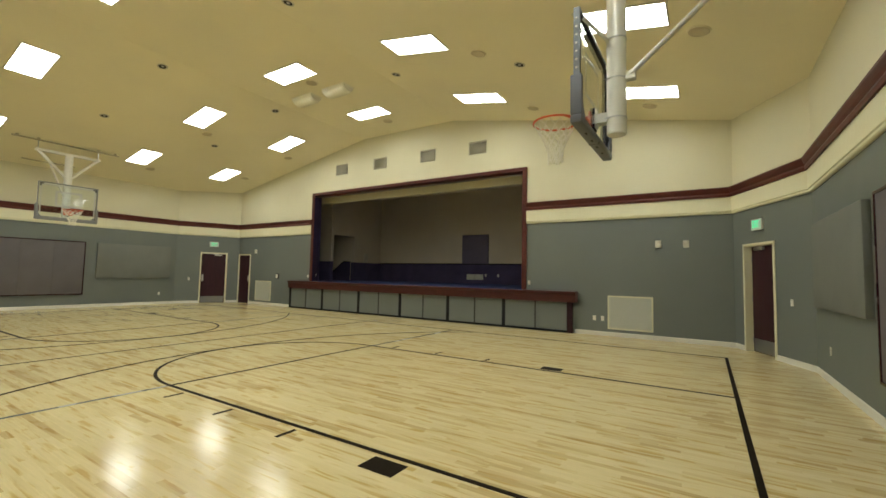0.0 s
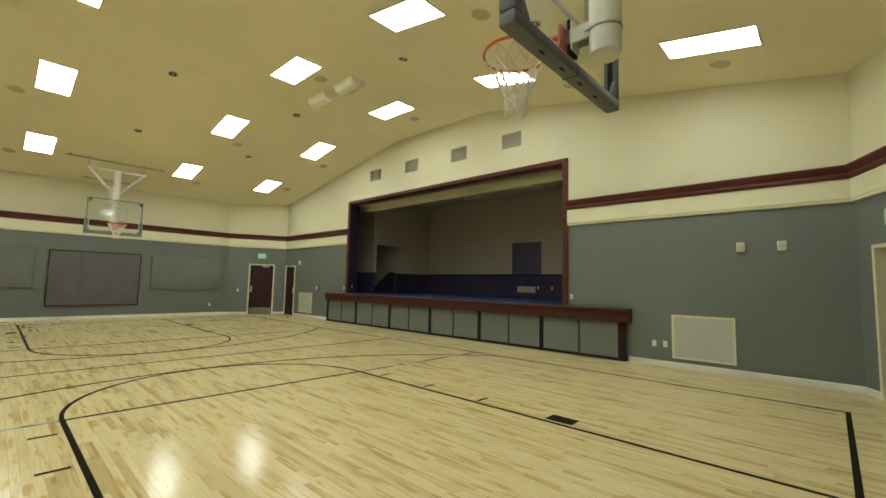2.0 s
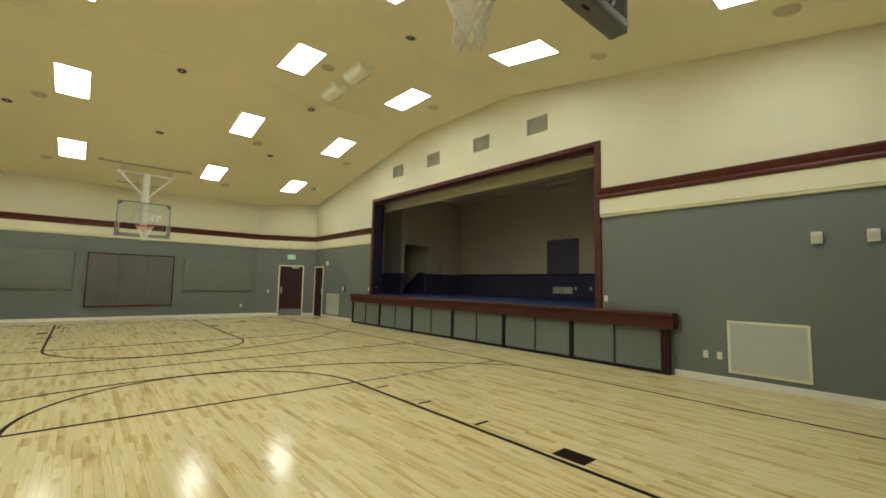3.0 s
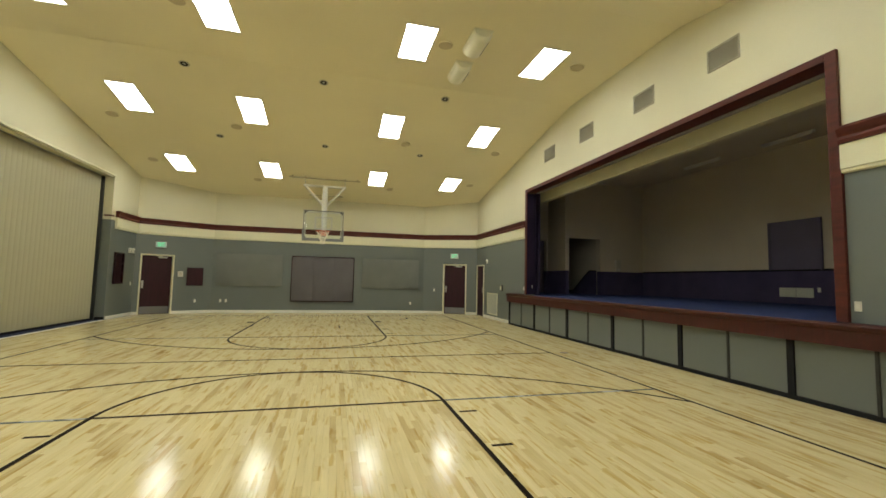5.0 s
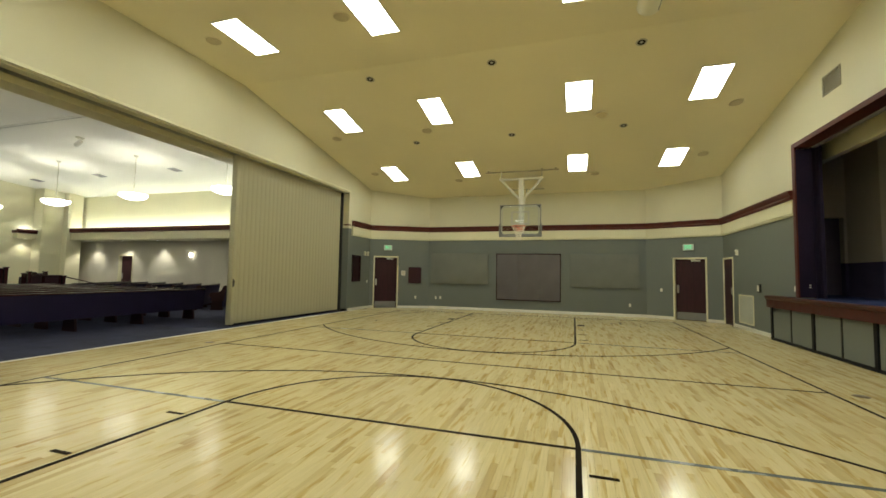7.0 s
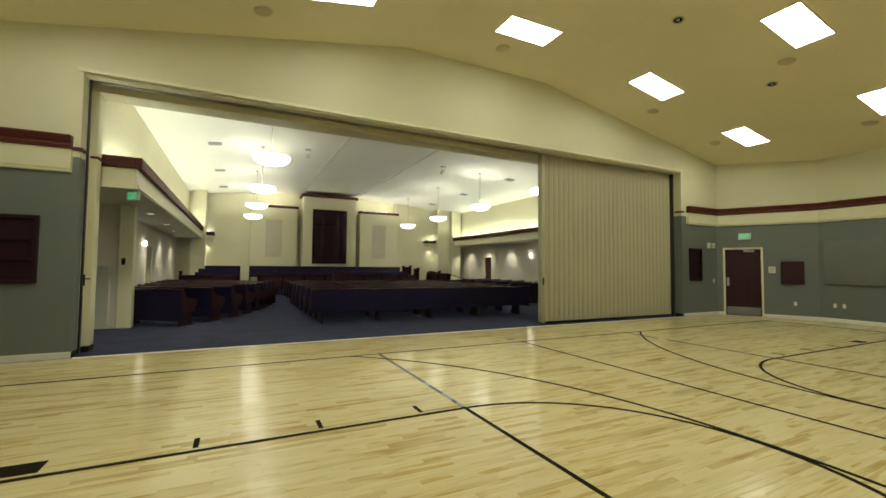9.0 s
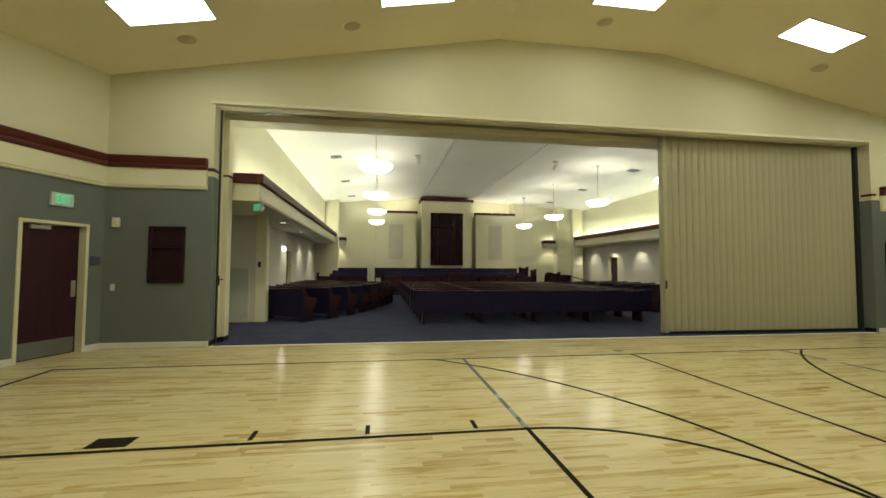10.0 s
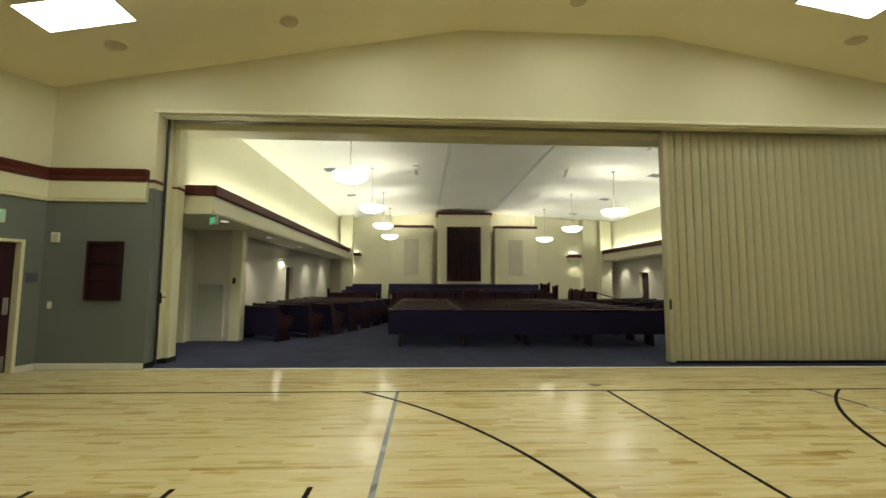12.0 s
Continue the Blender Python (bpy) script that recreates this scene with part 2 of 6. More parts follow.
M_EXIT = glow("lit_green_letters", (0.03, 0.85, 0.36, 1), 0.9, (0.1, 0.5, 0.3, 1))
M_EXITFACE = glow("lit_exit_face", (0.35, 0.85, 0.58, 1), 0.10, (0.42, 0.55, 0.46, 1))


# ---- builders ----
def box(bm, x0, x1, y0, y1, z0, z1, bevel=0.0, seg=1):
    x0, x1, y0, y1, z0, z1 = min(x0, x1), max(x0, x1), min(y0, y1), max(y0, y1), min(z0, z1), max(z0, z1)
    m = Matrix.LocRotScale(((x0 + x1) / 2, (y0 + y1) / 2, (z0 + z1) / 2), None, (x1 - x0, y1 - y0, z1 - z0))
    r = bmesh.ops.create_cube(bm, size=1.0, matrix=m)
    if bevel:
        es = list({e for v in r["verts"] for e in v.link_edges})
        bmesh.ops.bevel(bm, geom=es, offset=bevel, segments=seg, affect="EDGES", profile=0.5)
    return bm


def rod(bm, p0, p1, r0, r1=None, seg=12, caps=True):
    p0, p1 = Vector(p0), Vector(p1)
    d = p1 - p0
    m = Matrix.Translation((p0 + p1) / 2) @ d.to_track_quat("Z", "Y").to_matrix().to_4x4()
    bmesh.ops.create_cone(bm, cap_ends=caps, segments=seg, radius1=r0, radius2=r0 if r1 is None else r1, depth=d.length, matrix=m)
    return bm


def extrude_profile(bm, pts, p0, p1, up=(0, 0, 1)):
    """Sweeps a closed outline (out, up) from p0 to p1; out points to the right of the way."""
    p0, p1, up = Vector(p0), Vector(p1), Vector(up)
    d = (p1 - p0).normalized()
    out = d.cross(up).normalized()
    rings = [[bm.verts.new(p + out * a + up * b) for a, b in pts] for p in (p0, p1)]
    n = len(pts)
    for i in range(n):
        bm.faces.new((rings[0][i], rings[0][(i + 1) % n], rings[1][(i + 1) % n], rings[1][i]))
    bm.faces.new(rings[0])
    bm.faces.new(rings[1])
    return bm


def lathe(bm, outline, seg=32, closed=False):
    """Turns (radius, z) points round the z axis."""
    rings = []
    for r, z in outline:
        if r < 1e-5:
            rings.append([bm.verts.new((0, 0, z))])
        else:
            rings.append([bm.verts.new((r * math.cos(2 * math.pi * k / seg), r * math.sin(2 * math.pi * k / seg), z)) for k in range(seg)])
    for a, b in zip(rings, rings[1:]):
        for k in range(seg):
            f = [a[k % len(a)], a[(k + 1) % len(a)], b[(k + 1) % len(b)], b[k % len(b)]]
            f = list(dict.fromkeys(f))
            if len(f) > 2:
                bm.faces.new(f)
    return bm


def finish(bm, name, mats, smooth=False):
    bmesh.ops.recalc_face_normals(bm, faces=bm.faces)
    me = bpy.data.meshes.new(name)
    bm.to_mesh(me)
    bm.free()
    for m in (mats if isinstance(mats, (list, tuple)) else [mats]):
        me.materials.append(m)
    if smooth:
        for p in me.polygons:
            p.use_smooth = True
        me.set_sharp_from_angle(angle=radians(35))
    return me


def part(name, bm, mats, parent=None, label="", smooth=False, at=None):
    ob = new(name, finish(bm, name, mats, smooth))
    if parent is not None:
        ob.parent = parent
    if at is not None:
        ob.matrix_basis = at
    return tagged(ob, label)


def shared(name, me, parent, at):
    ob = new(name, me)
    ob.parent = parent
    ob.matrix_basis = at
    return ob


def thing(name, at, label="", category="", group="", kind=""):
    ob = new(name)
    ob.empty_display_size = 0.1
    ob.matrix_basis = at
    return tagged(ob, label, category, group, kind)


def structure(name, bm, mats, label="", smooth=False, category=""):
    return tagged(part(name, bm, mats, None, "", smooth), label, category, "", "structure")


def on_wall(p0, p1, s, z, inward):
    """Pose on a wall's face: local x along the wall, local y into the wall, z up."""
    a, b = Vector((*p0, 0)), Vector((*p1, 0))
    d = (b - a).normalized()
    n = Vector((-d.y, d.x, 0))
    if n.dot(Vector((*inward, 0)) - a) > 0:
        n = -n
    p = a + d * s
    return pose(p.x, p.y, z, 0, 0, math.degrees(math.atan2(n.y, n.x)) - 90)


CENTRE = (MID, 0)


def stage_wall(x, z):
    return pose(x, YS, z)


def chapel_wall(x, z):
    return pose(x, YC, z, 0, 0, 180)


def far_wall(y, z):
    return pose(XF, y, z, 0, 0, 90)


def near_wall(y, z):
    return pose(XN, y, z, 0, 0, -90)


def corner_wall(key, s, z):
    return on_wall(*CORNERS[key], s, z, CENTRE)


def wall(name, p0, p1, thick, top, holes, breaks, label, split=3.1, mats=None, z0=0.0, inward=CENTRE):
    """A wall with real openings: p0 to p1 on its inner face, thickness outwards; top is a height or a function of the point."""
    a, b = Vector((*p0, 0)), Vector((*p1, 0))
    d = (b - a).normalized()
    n = Vector((-d.y, d.x, 0))
    if n.dot(Vector((*inward, 0)) - a) > 0:
        n = -n
    length = (b - a).length
    cuts = sorted({0.0, length, *[c for h in holes for c in h[:2]], *breaks})
    cuts = [c for c in cuts if 0 <= c <= length]
    bm = bmesh.new()

    def height(s):
        return top(a + d * s) if callable(top) else top
    for s0, s1 in zip(cuts, cuts[1:]):
        zs = [(z0, 99)]
        for h0, h1, hz0, hz1 in holes:
            if h0 <= s0 + 1e-6 and h1 >= s1 - 1e-6:
                nz = []
                for u, v in zs:
                    if hz0 > u:
                        nz.append((u, min(v, hz0)))
                    if hz1 < v:
                        nz.append((max(u, hz1), v))
                zs = nz
        zs2 = []
        for u, v in zs:
            if split and u < split < v:
                zs2 += [(u, split), (split, v)]
            else:
                zs2.append((u, v))
        for u, v in zs2:
            t0, t1 = (height(s0), height(s1)) if v == 99 else (v, v)
            vs = []
            for off in (0, thick):
                for s, zz in ((s0, u), (s1, u), (s1, t1), (s0, t0)):
                    p = a + d * s + n * off
                    vs.append(bm.verts.new((p.x, p.y, zz)))
            idx = 0 if (split and v <= split + 1e-6) or not split else 1
            for q in ((0, 1, 2, 3), (7, 6, 5, 4), (0, 4, 5, 1), (1, 5, 6, 2), (2, 6, 7, 3), (3, 7, 4, 0)):
                f = bm.faces.new([vs[k] for k in q])
                f.material_index = idx
    bmesh.ops.remove_doubles(bm, verts=bm.verts, dist=1e-4)
    bm.verts.index_update()
    seen = {}
    for f in bm.faces:
        seen.setdefault(frozenset(v.index for v in f.verts), []).append(f)
    bmesh.ops.delete(bm, geom=[f for fs in seen.values() if len(fs) > 1 for f in fs], context="FACES_ONLY")
    return structure(name, bm, mats or [M_GREY, M_CREAM], label)


# ---- shell of the hall ----
PROFILE_X = [MID - 1.85, MID + 1.85]
hall_top = lambda p: ceiling_z(p.x) + 0.1
wall("wall_stage", (0.25, YS), (-17.8, YS), 0.25, hall_top, [(0.25 + 4.53, 0.25 + 12.97, 1.0, 4.335), (0.25 + 16.945, 0.25 + 17.785, 0.0, 2.105)],
     [0.25 - x for x in PROFILE_X], "grey-green and cream painted wall with wide stage opening")
wall("wall_chapel", (0.39, YC), (-17.65, YC), 0.25, hall_top, [(0.39 + 1.38, 0.39 + 15.88, 0.0, 4.48)],
     [0.39 - x for x in PROFILE_X], "grey-green and cream painted wall with wide chapel opening")
wall("wall_near", (XN, 4.3), (XN, -4.1), 0.25, ceiling_z(XN) + 0.1, [], [], "grey-green and cream painted end wall of the hall")
wall("wall_far", (XF, 4.3), (XF, -4.1), 0.25, ceiling_z(XF) + 0.1, [], [], "grey-green and cream painted end wall of the hall")
DOOR_S = {"near_stage": (0.36, 1.37), "near_chapel": (0.26, 1.27), "far_stage": (0.46, 1.49), "far_chapel": (0.16, 1.19)}
for k, (p, q) in CORNERS.items():
    s0, s1 = DOOR_S[k]
    wall("wall_corner_" + k, p, q, 0.25, hall_top, [(s0 + 0.015, s1 - 0.015, 0.0, 2.135)], [], "slanted grey-green and cream corner wall holding a door")

bm = bmesh.new()
xs = [XN + 0.3, MID + 1.85, MID - 1.85, XF - 0.3]
for x0, x1 in zip(xs, xs[1:]):
    vs = [bm.verts.new((x, y, ceiling_z(x) + dz)) for dz in (0, 0.15) for x, y in ((x0, YS + 0.25), (x1, YS + 0.25), (x1, YC - 0.25), (x0, YC - 0.25))]
    for q in ((0, 1, 2, 3), (7, 6, 5, 4), (0, 4, 5, 1), (1, 5, 6, 2), (2, 6, 7, 3), (3, 7, 4, 0)):
        bm.faces.new([vs[k] for k in q])
bmesh.ops.remove_doubles(bm, verts=bm.verts, dist=1e-4)
structure("ceiling", bm, M_CEIL, "tan painted vaulted ceiling with a flat middle strip")

bm = bmesh.new()
box(bm, XF - 0.4, XN + 0.4, YC - 0.02, YS + 0.3, -0.25, -0.012)
structure("floor", bm, M_GAP, "polished maple strip floor with black court lines")
FLOOR = bpy.data.objects["floor"]

# ---- belt course: maroon moulding over a cream fascia, and base trim ----
BAND = [(0, 3.205), (0.085, 3.205), (0.095, 3.25), (0.085, 3.285), (0.105, 3.32), (0.125, 3.38), (0.125, 3.41), (0, 3.41)]
FASCIA = [(0, 2.845), (0.03, 2.845), (0.045, 2.86), (0.045, 2.89), (0.06, 2.90), (0.06, 3.202), (0, 3.202)]
BASE = [(0, 0), (0.014, 0), (0.014, 0.085), (0.008, 0.10), (0, 0.10)]


def run_trim(name, prof, mat, pts, label):
    """Sweeps an outline along a polyline on the walls' inner faces, mitred at the bends; the room is on the right."""
    bm = bmesh.new()
    P = [Vector((*p, 0)) for p in pts]
    rings = []
    for i, p in enumerate(P):
        ds = []
        if i:
            ds.append((p - P[i - 1]).normalized())
        if i < len(P) - 1:
            ds.append((P[i + 1] - p).normalized())
        ns = [Vector((d.y, -d.x, 0)) for d in ds]
        n = sum(ns, Vector()).normalized()
        n = n / max(0.3, n.dot(ns[0]))
        rings.append([bm.verts.new(p + n * a + Vector((0, 0, b))) for a, b in prof])
    k = len(prof)
    for r0, r1 in zip(rings, rings[1:]):
        for i in range(k):
            bm.faces.new((r0[i], r0[(i + 1) % k], r1[(i + 1) % k], r1[i]))
    bm.faces.new(rings[0])
    bm.faces.new(rings[-1])
    return structure(name, bm, mat, label)


near_loop = [(-4.40, YS), (0.25, YS), (XN, 4.3), (XN, -4.1), (0.39, YC), (-1.29, YC)]
far_loop = [(-16.12, YC), (-17.65, YC), (XF, -4.1), (XF, 4.3), (-17.8, YS), (-13.10, YS)]
for loop in (near_loop, far_loop):
    run_trim("trim", BAND, M_MAROON, loop, "mahogany-stained belt moulding round the walls")
    run_trim("trim", FASCIA, M_TRIM, loop, "cream fascia board under the belt moulding")


def corner_pt(key, s):
    m = corner_wall(key, s, 0)
    return (m.translation.x, m.translation.y)


runs = [[(-3.10, YS), (0.25, YS), corner_pt("near_stage", DOOR_S["near_stage"][0])],
        [corner_pt("near_stage", DOOR_S["near_stage"][1]), (XN, 4.3), (XN, -4.1), corner_pt("near_chapel", DOOR_S["near_chapel"][1])],
        [corner_pt("near_chapel", DOOR_S["near_chapel"][0]), (0.39, YC), (-1.38, YC)],
        [(-15.95, YC), (-17.65, YC), corner_pt("far_chapel", DOOR_S["far_chapel"][0])],
        [corner_pt("far_chapel", DOOR_S["far_chapel"][1]), (XF, -4.1), (XF, 4.3), corner_pt("far_stage", DOOR_S["far_stage"][1])],
        [corner_pt("far_stage", DOOR_S["far_stage"][0]), (-17.8, YS)],
        [(-16.93, YS), (-14.08, YS)]]
for r in runs:
    # the polyline must have the room on its right
    run_trim("baseboard", BASE, M_WHITE, r, "white painted base trim along the floor")


# ---- doors ----
def door(name, at, width, label, height=2.13, kick=True, bar=True, hinge=1, depth=0.25, inset=0.045):
    d = tagged(thing(name, at), label, "door", "", "structure")
    w, f = width / 2, 0.05
    bm = bmesh.new()
    for x0, x1 in ((-w, -w + f), (w - f, w)):
        box(bm, x0, x1, -0.02, depth * 0.75, 0, height, 0.004)
    box(bm, -w + f, w - f, -0.02, depth * 0.75, height - f, height, 0.004)
    for x0, x1 in ((-w + f, -w + f + 0.016), (w - f - 0.016, w - f)):
        box(bm, x0, x1, 0.13, 0.16, 0, height - f)
    part("door_frame", bm, M_TRIM, d, "cream painted steel door frame")
    bm = bmesh.new()
    box(bm, -w + f + 0.004, w - f - 0.004, 0.08, 0.125, 0.008, height - f - 0.004, 0.003)
    leaf = part("door_leaf", bm, M_DOOR, d, "dark mahogany-stained door leaf", at=pose(0, inset, 0))
    if kick:
        bm = bmesh.new()
        box(bm, -w + f + 0.03, w - f - 0.03, 0.076, 0.08, 0.02, 0.27, 0.001)
        part("kick_plate", bm, M_KICK, leaf, "brushed steel kick plate")
    side = -hinge
    hx = side * (w - f - 0.07)
    bm = bmesh.new()
    box(bm, hx - 0.035, hx + 0.035, 0.074, 0.08, 0.93, 1.20, 0.002)
    rod(bm, (hx, 0.05, 1.0), (hx, 0.08, 1.0), 0.010)
    rod(bm, (hx, 0.05, 1.14), (hx, 0.08, 1.14), 0.010)
    rod(bm, (hx, 0.045, 0.97), (hx, 0.045, 1.17), 0.011)
    part("door_handle", bm, M_STEEL, leaf, "steel pull handle on a plate", True)
    if bar:
        bm = bmesh.new()
        x0 = hinge * (w - f - 0.30)
        box(bm, x0 - 0.14, x0 + 0.14, 0.022, 0.08, height - 0.135, height - 0.075, 0.006)
        part("closer", bm, M_STEEL, leaf, "aluminium door closer box", False)
        bm = bmesh.new()
        rod(bm, (x0, 0.035, height - 0.07), (x0 - hinge * 0.22, 0.03, height - 0.062), 0.008)
        rod(bm, (x0 - hinge * 0.22, 0.03, height - 0.062), (x0 - hinge * 0.02, 0.07, height - 0.058), 0.008)
        part("closer_arm", bm, M_STEEL, leaf)
    for z in (0.25, 1.05, 1.85):
        bm = bmesh.new()
        rod(bm, (hinge * (w - f - 0.004), 0.074, z - 0.05), (hinge * (w - f - 0.004), 0.074, z + 0.05), 0.008, seg=8)
        part("hinge", bm, M_STEEL, leaf)
    bm = bmesh.new()
    box(bm, -w - 0.02, w + 0.02, depth, depth + 0.01, 0, height + 0.02)
    part("backing", bm, M_BLACK, d)
    return d


for i, (k, (s0, s1)) in enumerate(DOOR_S.items()):
    door("door_%d" % (i + 1), corner_wall(k, (s0 + s1) / 2, 0), s1 - s0, "closed dark mahogany door in a cream frame", hinge=1 if k in ("far_chapel", "far_stage") else -1, height=2.15)
door("door_5", stage_wall(-17.365, 0), 0.87, "closed narrow mahogany door beside the stage", kick=False, bar=False, hinge=-1, height=2.12, inset=-0.075)

# ---- court lines ----
def flat(bm, pts, z0, z1):
    lo = [bm.verts.new((x, y, z0)) for x, y in pts]
    hi = [bm.verts.new((x, y, z1)) for x, y in pts]
    n = len(pts)
    bm.faces.new(hi)
    for i in range(n):
        bm.faces.new((lo[i], lo[(i + 1) % n], hi[(i + 1) % n], hi[i]))


def line(bm, x0, y0, x1, y1, w=0.036, z=0.0030):
    d = Vector((x1 - x0, y1 - y0)).normalized()
    n = Vector((-d.y, d.x)) * w / 2
    flat(bm, [(x0 + n.x, y0 + n.y), (x1 + n.x, y1 + n.y), (x1 - n.x, y1 - n.y), (x0 - n.x, y0 - n.y)], 0.0, z)


def arc(bm, cx, cy, r, a0, a1, w=0.036, z=0.0030, seg=72):
    for k in range(seg):
        a, b = radians(a0 + (a1 - a0) * k / seg), radians(a0 + (a1 - a0) * (k + 1) / seg)
        q = [(cx + rr * math.cos(t), cy + rr * math.sin(t)) for rr, t in ((r - w / 2, a), (r + w / 2, a), (r + w / 2, b), (r - w / 2, b))]
        flat(bm, q, 0.0, z)


bm = bmesh.new()
FAR = 2 * MID
line(bm, 0.025, SIDE_C - 0.025, 0.025, SIDE_S + 0.025, w=0.05)
line(bm, FAR - 0.025, SIDE_C - 0.025, FAR - 0.025, SIDE_S + 0.025)
for y in (SIDE_S, SIDE_C):
    line(bm, 0.0, y, FAR, y, z=0.0034)
line(bm, MID, SIDE_C, MID, SIDE_S, z=0.0038)
for sx, x0 in ((-1, 0.0), (1, FAR)):
    for sy in (-1, 1):
        ly = sy * (LANE - 0.025)
        line(bm, x0, ly, x0 + sx * 5.79, ly, w=0.045, z=0.0038)
        yb = sy * (LANE + 0.045)
        ye = sy * (LANE + 0.045 + 0.20)
        flat(bm, [(x0 + sx * 2.13, yb), (x0 + sx * 2.44, yb), (x0 + sx * 2.44, ye), (x0 + sx * 2.13, ye)], 0, 0.003)
        for d in (3.378, 4.343, 5.309):
            flat(bm, [(x0 + sx * (d - 0.02), yb), (x0 + sx * (d + 0.02), yb), (x0 + sx * (d + 0.02), ye), (x0 + sx * (d - 0.02), ye)], 0, 0.003)
    xf = x0 + sx * 5.765
    line(bm, xf, -LANE, xf, LANE, w=0.040, z=0.0042)
    arc(bm, xf, 0, LANE - 0.025, 90 if sx < 0 else -90, 270 if sx < 0 else 90, w=0.040, z=0.0046)
    xb = x0 + sx * 1.60
    r3 = 5.995
    a_s, a_c = math.degrees(math.asin(SIDE_S / r3)), math.degrees(math.asin(-SIDE_C / r3))
    if sx < 0:
        arc(bm, xb, 0, r3, 180 - a_s, 180 + a_c, z=0.0050)
    else:
        arc(bm, xb, 0, r3, -a_c, a_s, z=0.0050)
structure("court_lines", bm, M_LINE, "black painted basketball lines on the maple floor")
bm = bmesh.new()
for x0, sx in ((0, -1), (FAR, 1)):
    xf = x0 + sx * 5.765
    line(bm, xf, LANE + 0.002, xf, SIDE_S - 0.03, w=0.046, z=0.0026)
    line(bm, xf, -LANE - 0.002, xf, SIDE_C + 0.03, w=0.046, z=0.0026)
structure("volleyball_lines", bm, M_BLUELINE, "blue-grey painted volleyball lines on the maple floor")

def floor_sleeve(x, y):
    t = thing("floor_sleeve", pose(x, y, 0), "round dull bronze cover plate of a floor socket", "floor plate", "net post floor plates")
    bm = bmesh.new()
    lathe(bm, [(0.0, 0.006), (0.075, 0.006), (0.088, 0.0)], 24)
    part("cover", bm, M_BRONZE, t, smooth=True)


floor_sleeve(-8.63, 5.15)
floor_sleeve(-8.63, -5.06)

# ---- ceiling panels ----
def ceiling_pose(x, y, drop=0.0):
    e = x - MID
    tilt = 0 if abs(e) < 1.85 else math.degrees(math.atan(0.181)) * (1 if e > 0 else -1)
    return pose(x, y, ceiling_z(x) - drop, 0, tilt, 0)


def light_panel(at):
    t = thing("ceiling_light", at, "lit white rectangular panel light in the ceiling", "ceiling light", "panel lights of the hall ceiling")
    bm = bmesh.new()
    for x0, x1, y0, y1 in ((-0.63, -0.605, -0.315, 0.315), (0.605, 0.63, -0.315, 0.315), (-0.605, 0.605, -0.315, -0.29), (-0.605, 0.605, 0.29, 0.315)):
        box(bm, x0, x1, y0, y1, -0.014, 0.0)
    part("frame", bm, M_WHITESTEEL, t)
    bm = bmesh.new()
    box(bm, -0.605, 0.605, -0.29, 0.29, -0.008, -0.002)
    part("diffuser", bm, M_PANELGLOW, t, "glowing acrylic lens")
    return t


first = light_panel(ceiling_pose(-1.27, -4.60))
for x in (-1.27, -5.01, -8.74, -12.53, -16.22):
    for y in (-4.60, -1.78, 1.90, 4.70):
        if (x, y) != (-1.27, -4.60):
            copy_thing(first, ceiling_pose(x, y))


def speaker(at):
    t = thing("ceiling_speaker", at, "round tan painted grille speaker set in the ceiling", "speaker", "round ceiling speakers")
    bm = bmesh.new()
    lathe(bm, [(0.0, -0.012), (0.11, -0.012), (0.13, -0.016), (0.145, -0.008), (0.15, 0.0)], 28)
    part("grille", bm, material_speaker, t, smooth=True)
    bm = bmesh.new()
    lathe(bm, [(0.142, -0.012), (0.15, -0.016), (0.158, -0.010), (0.16, 0.0)], 28)
    part("rim", bm, M_CEIL, t, smooth=True)
    return t


material_speaker = material("tan_speaker_grille", (0.58, 0.50, 0.34), 0.7, grain=400, vary=0.08, bump=0.5)
sp = None
for y in (-5.38, -2.36, 2.47, 5.48):
    for x in (-0.3 if abs(y) < 3 else -1.25, -3.9, -8.64, -13.44, -17.12 if abs(y) < 3 else -16.12):
        sp = copy_thing(sp, ceiling_pose(x, y)) if sp else speaker(ceiling_pose(x, y))


def can_light(at):
    t = thing("downlight", at, "unlit dark round recessed downlight in the ceiling", "downlight", "unlit downlights of the hall ceiling")
    bm = bmesh.new()
    lathe(bm, [(0.075, -0.004), (0.085, -0.010), (0.105, -0.008), (0.11, 0.0)], 24)
    part("ring", bm, M_BEIGE, t, smooth=True)
    bm = bmesh.new()
    lathe(bm, [(0.0, -0.002), (0.05, -0.003), (0.078, -0.005)], 24)
    part("well", bm, M_BLACK, t)
    bm = bmesh.new()
    lathe(bm, [(0.0, -0.014), (0.022, -0.012), (0.034, -0.002)], 16)
    part("bulb", bm, M_STEEL, t, smooth=True)
    return t


can = None
for x in (-3.30, -6.40, -10.91, -14.08):
    for y in (-2.93, 0.05, 3.07):
        can = copy_thing(can, ceiling_pose(x, y)) if can else can_light(ceiling_pose(x, y))

# ---- stage ----
# proscenium casing
bm = bmesh.new()
for x0, x1 in ((-4.53, -4.40), (-13.10, -12.97)):
    box(bm, x0, x1, YS - 0.045, YS + 0.27, 1.05, 4.43, 0.006)
box(bm, -12.97, -4.53, YS - 0.045, YS + 0.27, 4.325, 4.43, 0.006)
structure("stage_casing", bm, M_MAROON, "mahogany-stained casing round the stage opening")
bm = bmesh.new()
box(bm, -12.97, -12.962, YS - 0.02, YS + 0.268, 1.06, 4.285)
structure("trim", bm, M_LINING, "dark purple lining inside the stage casing")
